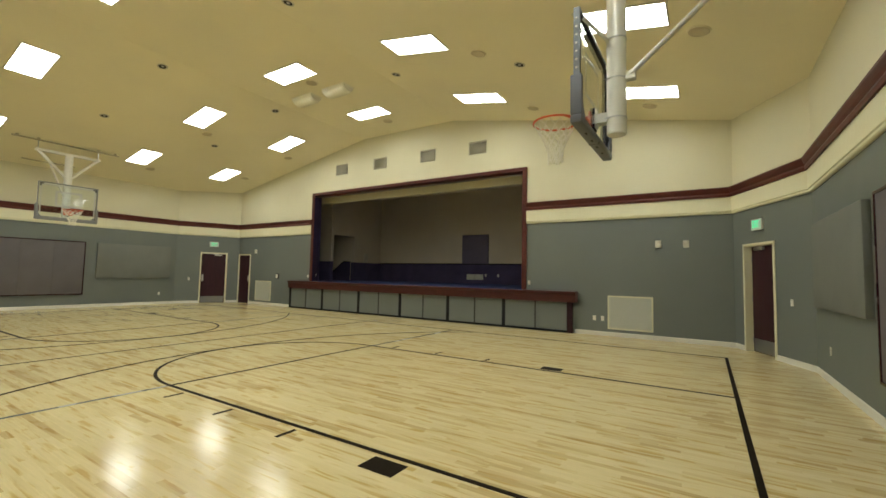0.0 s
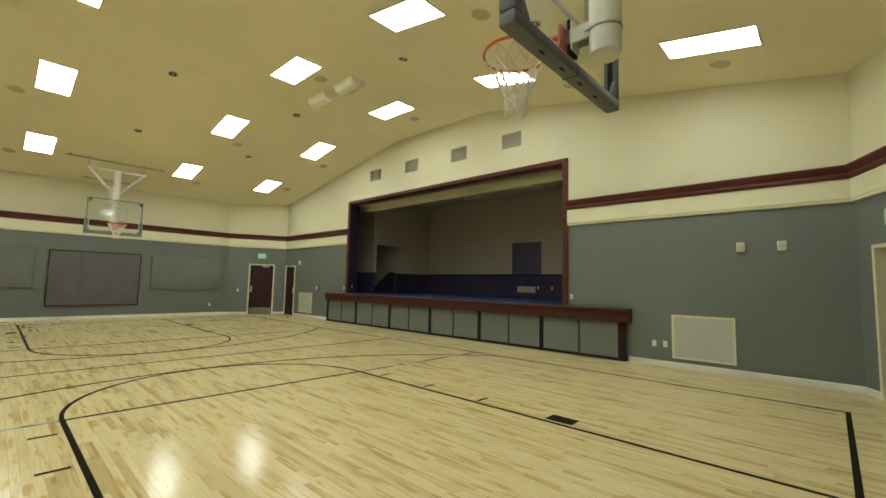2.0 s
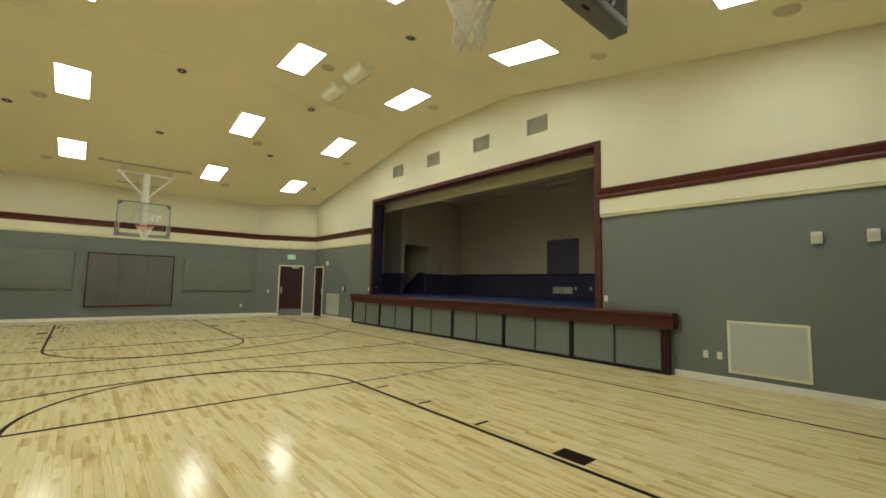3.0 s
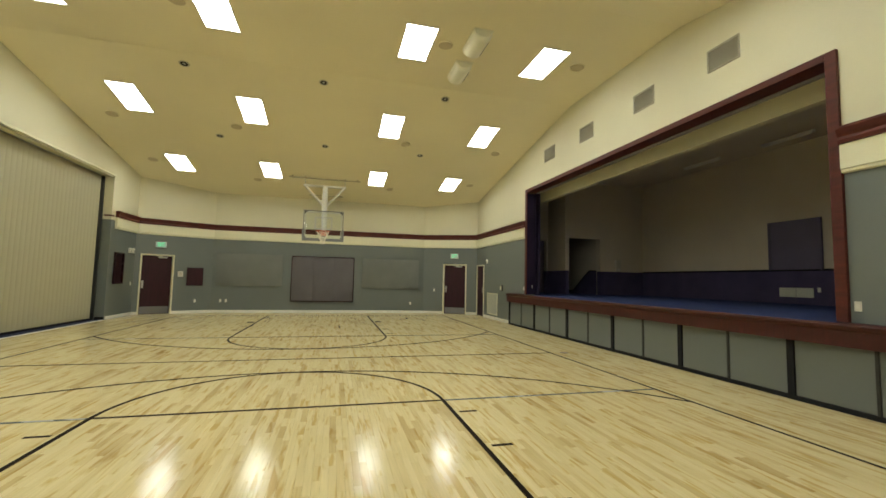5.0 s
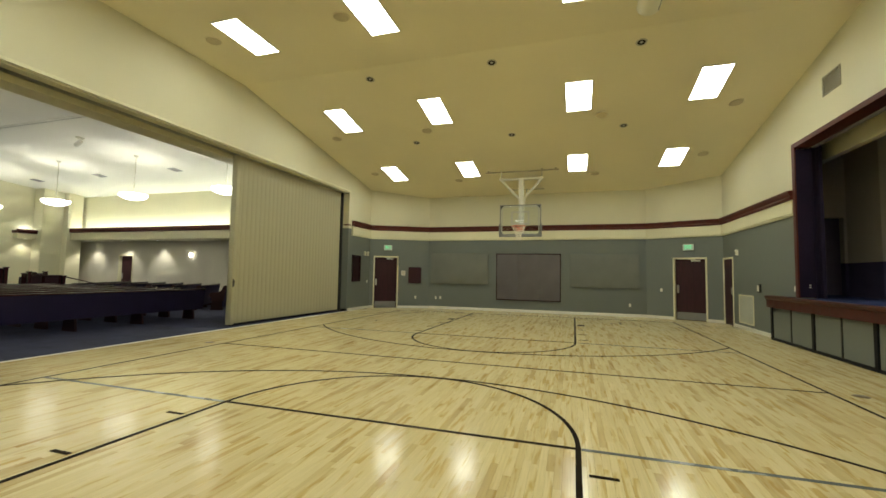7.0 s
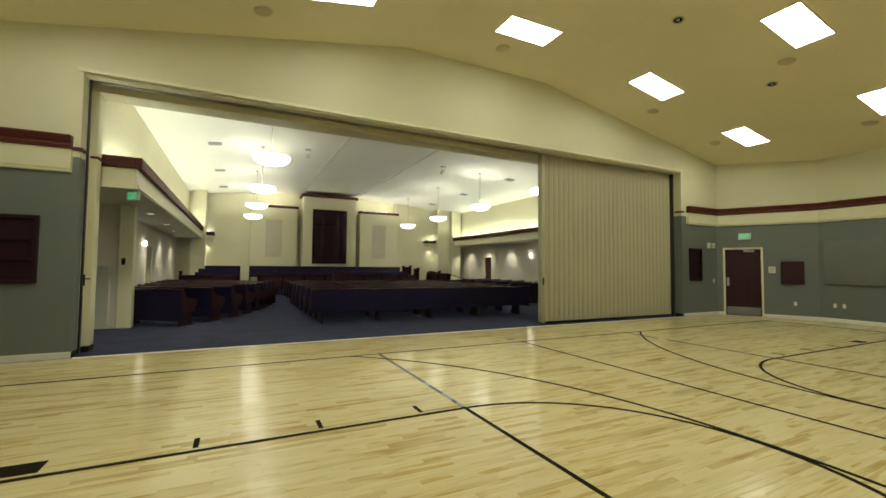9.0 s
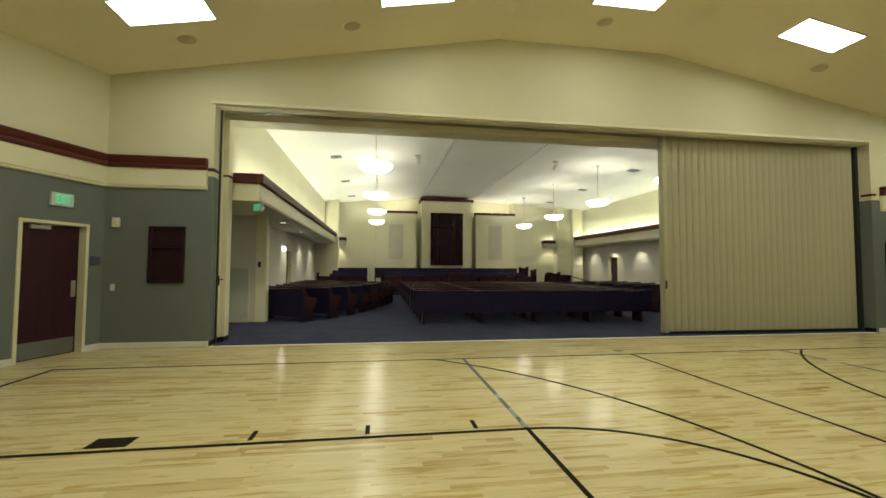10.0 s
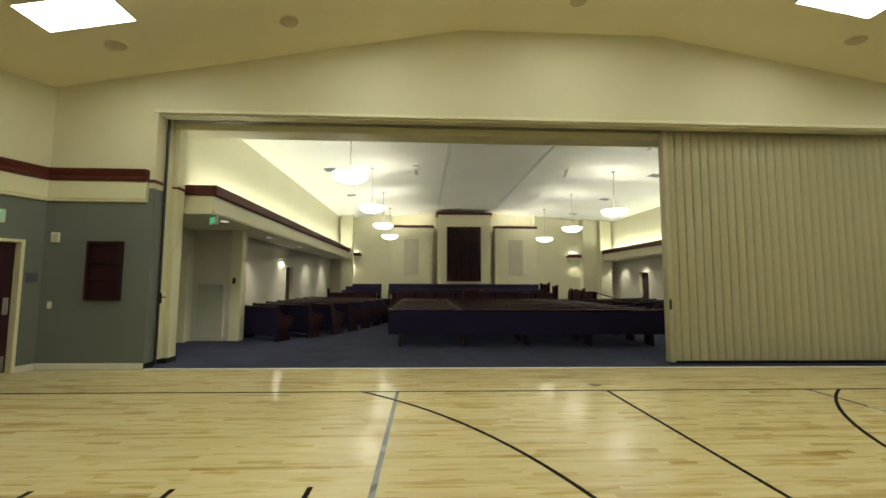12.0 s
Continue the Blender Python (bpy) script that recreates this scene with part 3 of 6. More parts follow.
# stage floor with apron
bm = bmesh.new()
box(bm, -19.0, -3.2, YS + 0.02, 12.6, 0.86, 1.035)
box(bm, -14.02, -3.10, 6.26, YS + 0.02, 0.90, 1.035)
structure("stage_floor", bm, M_STAGECARPET, "raised stage floor with dark blue carpet")
stage = thing("stage_front", pose(0, 0, 0), "mahogany-edged stage front over grey panels and dark posts", "stage front", "", "structure")
bm = bmesh.new()
extrude_profile(bm, [(0, 0.775), (0.055, 0.775), (0.055, 0.955), (0.085, 0.985), (0.095, 1.02), (0.085, 1.047), (0, 1.047)], (-14.09, 6.27, 0), (-3.03, 6.27, 0))
box(bm, -3.18, -3.03, 6.27, YS - 0.002, 0.775, 1.047, 0.006)
box(bm, -14.09, -13.94, 6.27, YS - 0.002, 0.775, 1.047, 0.006)
part("nosing", bm, M_NOSING, stage, "mahogany-stained moulded nosing")
bm = bmesh.new()
box(bm, -4.40, -3.03, 6.20, YS - 0.05, 1.035, 1.051, 0.004)
box(bm, -14.09, -13.10, 6.20, YS - 0.05, 1.035, 1.051, 0.004)
part("end_cap", bm, M_NOSING, stage)
POSTS = [-14.06 + (14.06 - 3.20) * k / 6 for k in range(7)]
for i, x in enumerate(POSTS):
    bm = bmesh.new()
    w = 0.045 if i < 6 else 0.07
    box(bm, x - w, x + w, 6.295, 6.39, 0.0, 0.785, 0.004)
    part("post", bm, M_BLACK if i < 6 else M_RACK, stage, "" if i < 6 else "dark mahogany end post")
for a, b in zip(POSTS, POSTS[1:]):
    m = (a + b) / 2
    bm = bmesh.new()
    box(bm, m - 0.018, m + 0.018, 6.305, 6.35, 0.05, 0.785, 0.003)
    part("mullion", bm, M_DARKSTEEL, stage)
    for u, v in ((a + 0.045, m - 0.018), (m + 0.018, b - 0.045)):
        bm = bmesh.new()
        box(bm, u, v, 6.322, 6.345, 0.06, 0.785, 0.003)
        part("panel", bm, M_GREY, stage)
bm = bmesh.new()
box(bm, -14.06, -3.14, 6.30, 6.36, 0.0, 0.055, 0.004)
part("bottom_rail", bm, M_BLACK, stage)
bm = bmesh.new()
box(bm, -3.22, -3.12, 6.39, YS - 0.002, 0, 0.775)
box(bm, -14.07, -13.99, 6.39, YS - 0.002, 0, 0.775)
part("side_panel", bm, M_GREY, stage)
# rooms of the stage
SB = 12.0
wall("wall_stage_back", (-3.2, SB), (-14.4, SB), 0.2, 5.2, [], [], "dim tan back wall of the stage over a navy wainscot", split=1.9, mats=[M_WAINSCOT, M_STAGEWALL], z0=0.86, inward=(-8, 9))
wall("wall_stage_near", (-3.4, YS + 0.25), (-3.4, SB), 0.2, 5.2, [], [], "dim side wall of the stage", split=1.9, mats=[M_WAINSCOT, M_STAGEWALL], z0=0.86, inward=(-8, 9))
wall("wall_stage_far", (-14.4, 8.65), (-14.4, SB + 0.2), 0.2, 5.2, [(0.15, 1.45, 1.0, 3.11)], [], "dim side wall of the stage with a dark doorway", split=1.9, mats=[M_WAINSCOT, M_STAGEWALL], z0=0.86, inward=(-8, 9))
wall("wall_stage_wing", (-15.7, YS + 0.25), (-15.7, 8.65), 0.2, 5.2, [(1.0, 1.9, 1.0, 3.11)], [], "dim set-back side wall of the stage with a dark doorway", split=1.9, mats=[M_WAINSCOT, M_STAGEWALL], z0=0.86, inward=(-8, 8))
wall("wall_stage_return", (-15.9, 8.65), (-14.6, 8.65), 0.12, 5.2, [], [], "dim short wall beside the stage wing", split=1.9, mats=[M_WAINSCOT, M_STAGEWALL], z0=0.86, inward=(-15, 7))
bm = bmesh.new()
box(bm, -19.2, -2.9, YS + 0.25, SB + 0.3, 5.2, 5.35)
structure("ceiling_stage", bm, M_STAGEWALL, "dim tan ceiling over the stage")
bm = bmesh.new()
box(bm, -15.5, -3.4, 7.20, 7.35, 4.16, 5.2, 0.004)
structure("stage_header", bm, M_CREAM, "cream painted inner header over the stage")
# added closing wall; the shade inside the doorways is put into its colour
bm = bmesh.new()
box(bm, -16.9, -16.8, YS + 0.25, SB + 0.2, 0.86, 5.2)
structure("wall_stage_dark", bm, M_DOORWAYSHADE, "added wall closing the stage doorways, its dark colour standing in for shade")
wall("wall_stage_passage", (-14.61, 10.1), (-16.79, 10.1), 0.15, 5.2, [], [], "dim side wall of the passage behind the stage doorway", split=None, mats=[M_STAGEWALL], z0=0.86, inward=(-15.5, 9.4))


def slope_strip(name, low, high, mat, label, proud):
    """A strip on the passage wall whose lower and upper edges are rows of (x, z)."""
    bm = bmesh.new()
    pts = low + high[::-1]
    f = [bm.verts.new((x, 10.1 - proud, z)) for x, z in pts]
    g = [bm.verts.new((x, 10.1, z)) for x, z in pts]
    bm.faces.new(f)
    bm.faces.new(g[::-1])
    for i in range(len(pts)):
        bm.faces.new((f[i], f[(i + 1) % len(pts)], g[(i + 1) % len(pts)], g[i]))
    return structure(name, bm, mat, label)


SLOPE = [(-14.62, 1.90), (-15.05, 1.92), (-15.25, 1.80), (-16.2, 1.12), (-16.78, 1.08)]
slope_strip("wainscot", [(x, 0.87) for x, z in SLOPE], SLOPE, M_WAINSCOT, "navy wainscot stepping down along the passage wall", 0.014)
slope_strip("chair_rail", SLOPE, [(x, z + 0.04) for x, z in SLOPE], M_BLACK, "dark chair rail sloping down along the passage wall", 0.03)
bm = bmesh.new()
box(bm, -12.97, -4.53, YS + 0.272, YS + 0.36, 4.30, 4.45, 0.004)
structure("curtain_track", bm, M_VENT, "pale curtain track casing behind the stage casing")
bm = bmesh.new()
extrude_profile(bm, [(0, 1.88), (0.02, 1.88), (0.028, 1.90), (0.02, 1.93), (0, 1.93)], (-14.4, SB, 0), (-3.4, SB, 0))
structure("chair_rail", bm, M_BLACK, "dark chair rail on the stage back wall")
STRIPS = [(-8.5, 11.3), (-10.9, 11.2)]


# unlit strip lights under the stage ceiling
def strip_light(x, y):
    t = thing("strip_light", pose(x, y, 5.2), "unlit slim white strip light under the stage ceiling", "strip light", "stage strip lights")
    bm = bmesh.new()
    box(bm, -0.62, 0.62, -0.05, 0.05, -0.06, 0.0, 0.006)
    part("body", bm, M_WHITESTEEL, t)
    bm = bmesh.new()
    rod(bm, (-0.58, 0, -0.078), (0.58, 0, -0.078), 0.014, seg=10)
    part("tube", bm, M_WHITE, t, smooth=True)


for p in STRIPS:
    strip_light(*p)
box_t = thing("wall_box", pose(-14.4, 10.85, 2.12, 0, 0, 90), "small beige control box on the stage side wall", "control box")
bm = bmesh.new()
box(bm, -0.11, 0.11, -0.09, 0, -0.22, 0.22, 0.01)
part("housing", bm, M_BEIGE, box_t)
bm = bmesh.new()
box(bm, -0.06, 0.06, -0.096, -0.09, -0.18, -0.10, 0.003)
part("face", bm, M_PLASTIC, box_t)
# legs of dark curtain at the sides of the opening
def curtain(x0, x1, y, label):
    c = thing("stage_curtain", pose(0, 0, 0), label, "curtain", "stage curtains")
    bm = bmesh.new()
    n = 26
    rows = []
    for k in range(n + 1):
        u = x0 + (x1 - x0) * k / n
        off = 0.05 * math.sin(k * 1.9) + 0.02 * math.sin(k * 0.7)
        rows.append([bm.verts.new((u, y + off + dy, z)) for dy, z in ((0, 1.04), (0, 4.6), (0.014, 4.6), (0.014, 1.04))])
    for a, b in zip(rows, rows[1:]):
        for i in range(4):
            bm.faces.new((a[i], a[(i + 1) % 4], b[(i + 1) % 4], b[i]))
    bm.faces.new(rows[0])
    bm.faces.new(rows[-1])
    part("cloth", bm, M_CURTAIN, c, smooth=True)
    return c


curtain(-14.2, -13.22, 7.0, "gathered dark curtain hanging beside the stage opening")


# fittings on the stage walls
t = thing("stage_cabinet", pose(-8.9, SB, 1.0), "tall navy closed wall panel on the stage back wall", "wall panel")
bm = bmesh.new()
box(bm, -0.60, 0.60, -0.05, 0, 0.92, 2.16, 0.004)
part("panel", bm, M_NAVYDOOR, t)
bm = bmesh.new()
for x0, x1, z0, z1 in ((-0.65, -0.60, 0.9, 2.2), (0.60, 0.65, 0.9, 2.2), (-0.60, 0.60, 2.16, 2.2)):
    box(bm, x0, x1, -0.06, 0, z0, z1, 0.003)
part("frame", bm, M_NAVYDOOR, t)


def grille(name, at, w, h, slats, label, category, group, mat, slat_mat, back=None):
    t = thing(name, at, label, category, group)
    bm = bmesh.new()
    f = min(0.035, w * 0.06)
    for x0, x1, z0, z1 in ((-w / 2, -w / 2 + f, -h / 2, h / 2), (w / 2 - f, w / 2, -h / 2, h / 2), (-w / 2 + f, w / 2 - f, h / 2 - f, h / 2), (-w / 2 + f, w / 2 - f, -h / 2, -h / 2 + f)):
        box(bm, x0, x1, -0.02, 0, z0, z1, 0.003)
    part("frame", bm, mat, t)
    bm = bmesh.new()
    box(bm, -w / 2 + f, w / 2 - f, -0.003, -0.001, -h / 2 + f, h / 2 - f)
    part("backing", bm, back or M_GRILLEBACK, t)
    bm = bmesh.new()
    vs = [bm.verts.new(v) for v in ((-w / 2 + f, -0.016, -0.4 * (h - 2 * f) / slats), (w / 2 - f, -0.016, -0.4 * (h - 2 * f) / slats), (w / 2 - f, -0.004, 0.35 * (h - 2 * f) / slats), (-w / 2 + f, -0.004, 0.35 * (h - 2 * f) / slats))]
    ws = [bm.verts.new(v.co + Vector((0, 0.0, 0.004))) for v in vs]
    bm.faces.new(vs)
    bm.faces.new(ws[::-1])
    for i in range(4):
        bm.faces.new((vs[i], vs[(i + 1) % 4], ws[(i + 1) % 4], ws[i]))
    me = finish(bm, "slat", slat_mat)
    for k in range(slats):
        shared("slat", me, t, pose(0, 0, -h / 2 + f + (h - 2 * f) * (k + 0.5) / slats))
    return t


M_GRILLEDARK = material("tan_grille_paint", (0.35, 0.325, 0.245), 0.6, vary=0.04, spec=0.3)
# dark tan for the sheet behind the slats, standing in for shade between them
M_GRILLEBACK = material("louvre_shade_colour", (0.13, 0.12, 0.09), 0.8, vary=0.04)
for x in (-11.585, -9.745, -7.755, -5.96):
    grille("air_grille", stage_wall(x, 5.20), 0.58, 0.385, 12, "tan louvred air grille high on the cream wall", "air grille", "grilles above the stage", M_GRILLEDARK, M_GRILLEDARK, back=M_GRILLEDARK)
M_RETURN = material("pale_return_grille", (0.54, 0.55, 0.46), 0.5, vary=0.04)
grille("return_grille", stage_wall(-1.81, 0.575), 1.0, 0.81, 30, "large pale louvred return air grille low on the wall", "air grille", "return grilles beside the stage", M_TRIM, M_RETURN)
grille("return_grille", stage_wall(-15.98, 0.58), 1.05, 0.82, 30, "large pale louvred return air grille low on the wall", "air grille", "return grilles beside the stage", M_TRIM, M_RETURN)
for x in (-9.12, -8.70):
    grille("stage_vent", pose(x, SB, 1.33), 0.40, 0.24, 8, "pale louvred vent in the navy stage wainscot", "air grille", "stage vents", M_RETURN, M_RETURN, back=M_VENT)

# ---- small wall fittings ----
def outlet(at, label, category, group="", slots=True, w=0.075, h=0.118, mat=M_PLASTIC, insert=M_WHITE):
    t = thing("wall_plate", at, label, category, group)
    bm = bmesh.new()
    box(bm, -w / 2, w / 2, -0.007, 0, -h / 2, h / 2, 0.003)
    p = part("plate", bm, mat, t)
    bm = bmesh.new()
    if slots:
        for z in (-0.022, 0.022):
            box(bm, -0.016, 0.016, -0.010, -0.006, z - 0.014, z + 0.014, 0.002)
    else:
        box(bm, -0.017, 0.017, -0.012, -0.006, -0.033, 0.033, 0.002)
    part("insert", bm, insert, p)
    return t


def box_fitting(name, at, w, h, d, mat, label, category, group="", face=None):
    t = thing(name, at, label, category, group)
    bm = bmesh.new()
    box(bm, -w / 2, w / 2, -d, 0, -h / 2, h / 2, 0.008, 2)
    part("housing", bm, mat, t, smooth=True)
    if face:
        bm = bmesh.new()
        box(bm, -w * 0.36, w * 0.36, -d - 0.004, -d + 0.001, -h * 0.36, h * 0.36, 0.002)
        part("face", bm, face, t)
    return t


def wall_strobe(at):
    t = thing("wall_strobe", at, "small ivory strobe box mounted on the wall", "wall strobe", "ivory wall boxes")
    bm = bmesh.new()
    box(bm, -0.062, 0.062, -0.05, 0, -0.085, 0.085, 0.01, 2)
    h = part("housing", bm, M_PLASTIC, t, smooth=True)
    bm = bmesh.new()
    for k in range(5):
        box(bm, -0.05, 0.05, -0.053, -0.049, -0.055 + k * 0.018, -0.047 + k * 0.018)
    part("louvre", bm, M_BEIGE, h)
    bm = bmesh.new()
    box(bm, -0.03, 0.03, -0.075, -0.05, 0.03, 0.065, 0.006)
    part("lens", bm, M_WHITE, h)
    return t


for at in (stage_wall(-1.19, 2.215), stage_wall(-0.63, 2.21), chapel_wall(0.19, 2.22), chapel_wall(-17.18, 2.22), chapel_wall(-17.42, 2.22), stage_wall(-16.55, 2.23)):
    wall_strobe(at)
for at in (stage_wall(-2.625, 0.415), stage_wall(-2.43, 0.415), far_wall(-3.76, 0.455), far_wall(-3.56, 0.458), far_wall(3.74, 0.415), corner_wall("far_chapel", 1.93, 0.455), near_wall(3.45, 0.45)):
    outlet(at, "ivory electrical outlet plate on the grey wall", "outlet", "outlet plates")
for at in (stage_wall(-4.325, 1.245), corner_wall("near_stage", 1.79, 1.05), chapel_wall(0.22, 1.07), chapel_wall(-17.45, 1.09), corner_wall("far_stage", 1.87, 1.01)):
    outlet(at, "ivory light switch plate on the grey wall", "switch", "switch plates", slots=False)
outlet(pose(-12.97, 6.60, 1.30, 0, 0, 90), "steel socket plate on the mahogany stage casing", "socket plate", "", w=0.07, h=0.11)
for x in (-8.38, -7.79):
    outlet(pose(x, SB, 1.41), "grey outlet plate on the navy stage wainscot", "outlet", "stage outlet plates", w=0.075, h=0.115)
outlet(stage_wall(-13.22, 1.235), "ivory light switch plate on the grey wall", "switch", "switch plates", slots=False)
box_fitting("thermostat", stage_wall(-15.04, 1.20), 0.16, 0.22, 0.05, M_DARKSTEEL, "dark wall control box with pale face beside the stage", "control box", face=M_PLASTIC)
box_fitting("sign_plate", corner_wall("near_chapel", 0.14, 1.53), 0.16, 0.16, 0.02, material("slate_blue_plate", (0.07, 0.08, 0.11), 0.5), "small slate blue sign plate beside the door", "sign plate")

# wooden cabinet with glass beside the chapel opening (bulletin case), one at each end
def notice_case(at):
    t = thing("wall_rack", at, "dark mahogany wall rack with slim shelves", "wall rack", "mahogany racks")
    w, h = 0.59, 1.01
    bm = bmesh.new()
    for x0, x1, z0, z1 in ((-w / 2, -w / 2 + 0.045, -h / 2, h / 2), (w / 2 - 0.045, w / 2, -h / 2, h / 2), (-w / 2 + 0.045, w / 2 - 0.045, h / 2 - 0.045, h / 2), (-w / 2 + 0.045, w / 2 - 0.045, -h / 2, -h / 2 + 0.045)):
        box(bm, x0, x1, -0.06, 0, z0, z1, 0.004)
    part("frame", bm, M_RACK, t)
    bm = bmesh.new()
    box(bm, -w / 2 + 0.045, w / 2 - 0.045, -0.008, 0, -h / 2 + 0.045, h / 2 - 0.045)
    part("back", bm, M_RACK, t)
    for k in range(2):
        z = -h / 2 + 0.33 + k * 0.30
        bm = bmesh.new()
        box(bm, -w / 2 + 0.045, w / 2 - 0.045, -0.05, -0.008, z, z + 0.018, 0.002)
        box(bm, -w / 2 + 0.045, w / 2 - 0.045, -0.054, -0.046, z, z + 0.05, 0.002)
        part("shelf", bm, M_RACK, t)
    return t


notice_case(chapel_wall(-0.65, 1.655))
notice_case(chapel_wall(-16.50, 1.60))

# hymn-board cabinet and fountain plate beside the far corner door
t = thing("wall_cabinet", corner_wall("far_chapel", 1.88, 1.37), "small closed mahogany cabinet on the grey wall", "cabinet")
bm = bmesh.new()
box(bm, -0.27, 0.27, -0.07, 0, -0.335, 0.335, 0.004)
body = part("body", bm, M_DOOR, t)
bm = bmesh.new()
box(bm, -0.235, 0.235, -0.082, -0.07, -0.30, 0.30, 0.004)
part("cabinet_door", bm, M_DOOR, body)
box_fitting("alarm_horn", corner_wall("far_chapel", 1.40, 1.455), 0.17, 0.20, 0.05, M_PLASTIC, "ivory alarm plate beside the door", "alarm plate", face=M_BEIGE)


# acoustic panels
def acoustic(at, w, h, mat, edge, label, seams=0, depth=0.075):
    t = thing("acoustic_panel", at, label, "acoustic panel", "acoustic panels on the end walls")
    n = max(1, seams + 1)
    for k in range(n):
        bm = bmesh.new()
        u0, u1 = -w / 2 + w * k / n, -w / 2 + w * (k + 1) / n
        box(bm, u0 + (0.0 if k == 0 else 0.0015), u1 - (0.0 if k == n - 1 else 0.0015), -depth, 0, -h / 2, h / 2, 0.008 if n == 1 else 0.002, 2)
        part("cloth_panel", bm, mat, t, smooth=True)
    if edge:
        bm = bmesh.new()
        e = 0.03
        for x0, x1, z0, z1 in ((-w / 2 - e, -w / 2, -h / 2 - e, h / 2 + e), (w / 2, w / 2 + e, -h / 2 - e, h / 2 + e), (-w / 2, w / 2, h / 2, h / 2 + e), (-w / 2, w / 2, -h / 2 - e, -h / 2)):
            box(bm, x0, x1, -depth - 0.012, 0, z0, z1, 0.003)
        part("edging", bm, edge, t, "dark mahogany edging")
    return t


for side, y0 in ((far_wall, 0.05), (near_wall, 0.0)):
    acoustic(side(y0, 1.375), 2.44, 1.79, M_PANELM, M_PEWWOOD, "wide mauve cloth wall pad with dark wooden edging", 2, 0.06)
    acoustic(side(y0 - 2.80, 1.68), 2.42, 1.25, M_PANEL, None, "plain grey cloth acoustic panel on the grey wall")
    acoustic(side(y0 + 2.80, 1.66), 2.42, 1.25, M_PANEL, None, "plain grey cloth acoustic panel on the grey wall")


# ---- exit signs ----
def letters(text, size, depth):
    cu = bpy.data.curves.new("letters", "FONT")
    cu.body, cu.size, cu.extrude, cu.align_x, cu.align_y = text, size, depth, "CENTER", "CENTER"
    ob = bpy.data.objects.new("letters", cu)
    scene.collection.objects.link(ob)
    me = bpy.data.meshes.new_from_object(ob.evaluated_get(bpy.context.evaluated_depsgraph_get()))
    bpy.data.objects.remove(ob)
    me.transform(Matrix.Rotation(radians(90), 4, "X"))
    return me


EXIT_ME = letters("EXIT", 0.20, 0.003)
EXIT_ME.transform(Matrix.Diagonal((0.52, 1, 1, 1)))
EXIT_ME.materials.clear()
EXIT_ME.materials.append(M_EXIT)


def exit_sign(at, label="lit green exit sign above the door", depth=0.05):
    t = thing("exit_sign", at, label, "exit sign", "exit signs")
    bm = bmesh.new()
    box(bm, -0.165, 0.165, -depth, 0, -0.105, 0.105, 0.006)
    part("housing", bm, M_PLASTIC, t)
    bm = bmesh.new()
    box(bm, -0.150, 0.150, -depth - 0.004, -depth, -0.09, 0.09, 0.002)
    f = part("face", bm, M_EXITFACE, t, "pale lit sign face")
    shared("letters", EXIT_ME, f, pose(0, -depth - 0.006, 0))
    return t


for k, (s0, s1) in DOOR_S.items():
    exit_sign(corner_wall(k, {"near_stage": 0.90, "near_chapel": 0.72, "far_stage": 1.0, "far_chapel": 0.74}[k], 2.50))


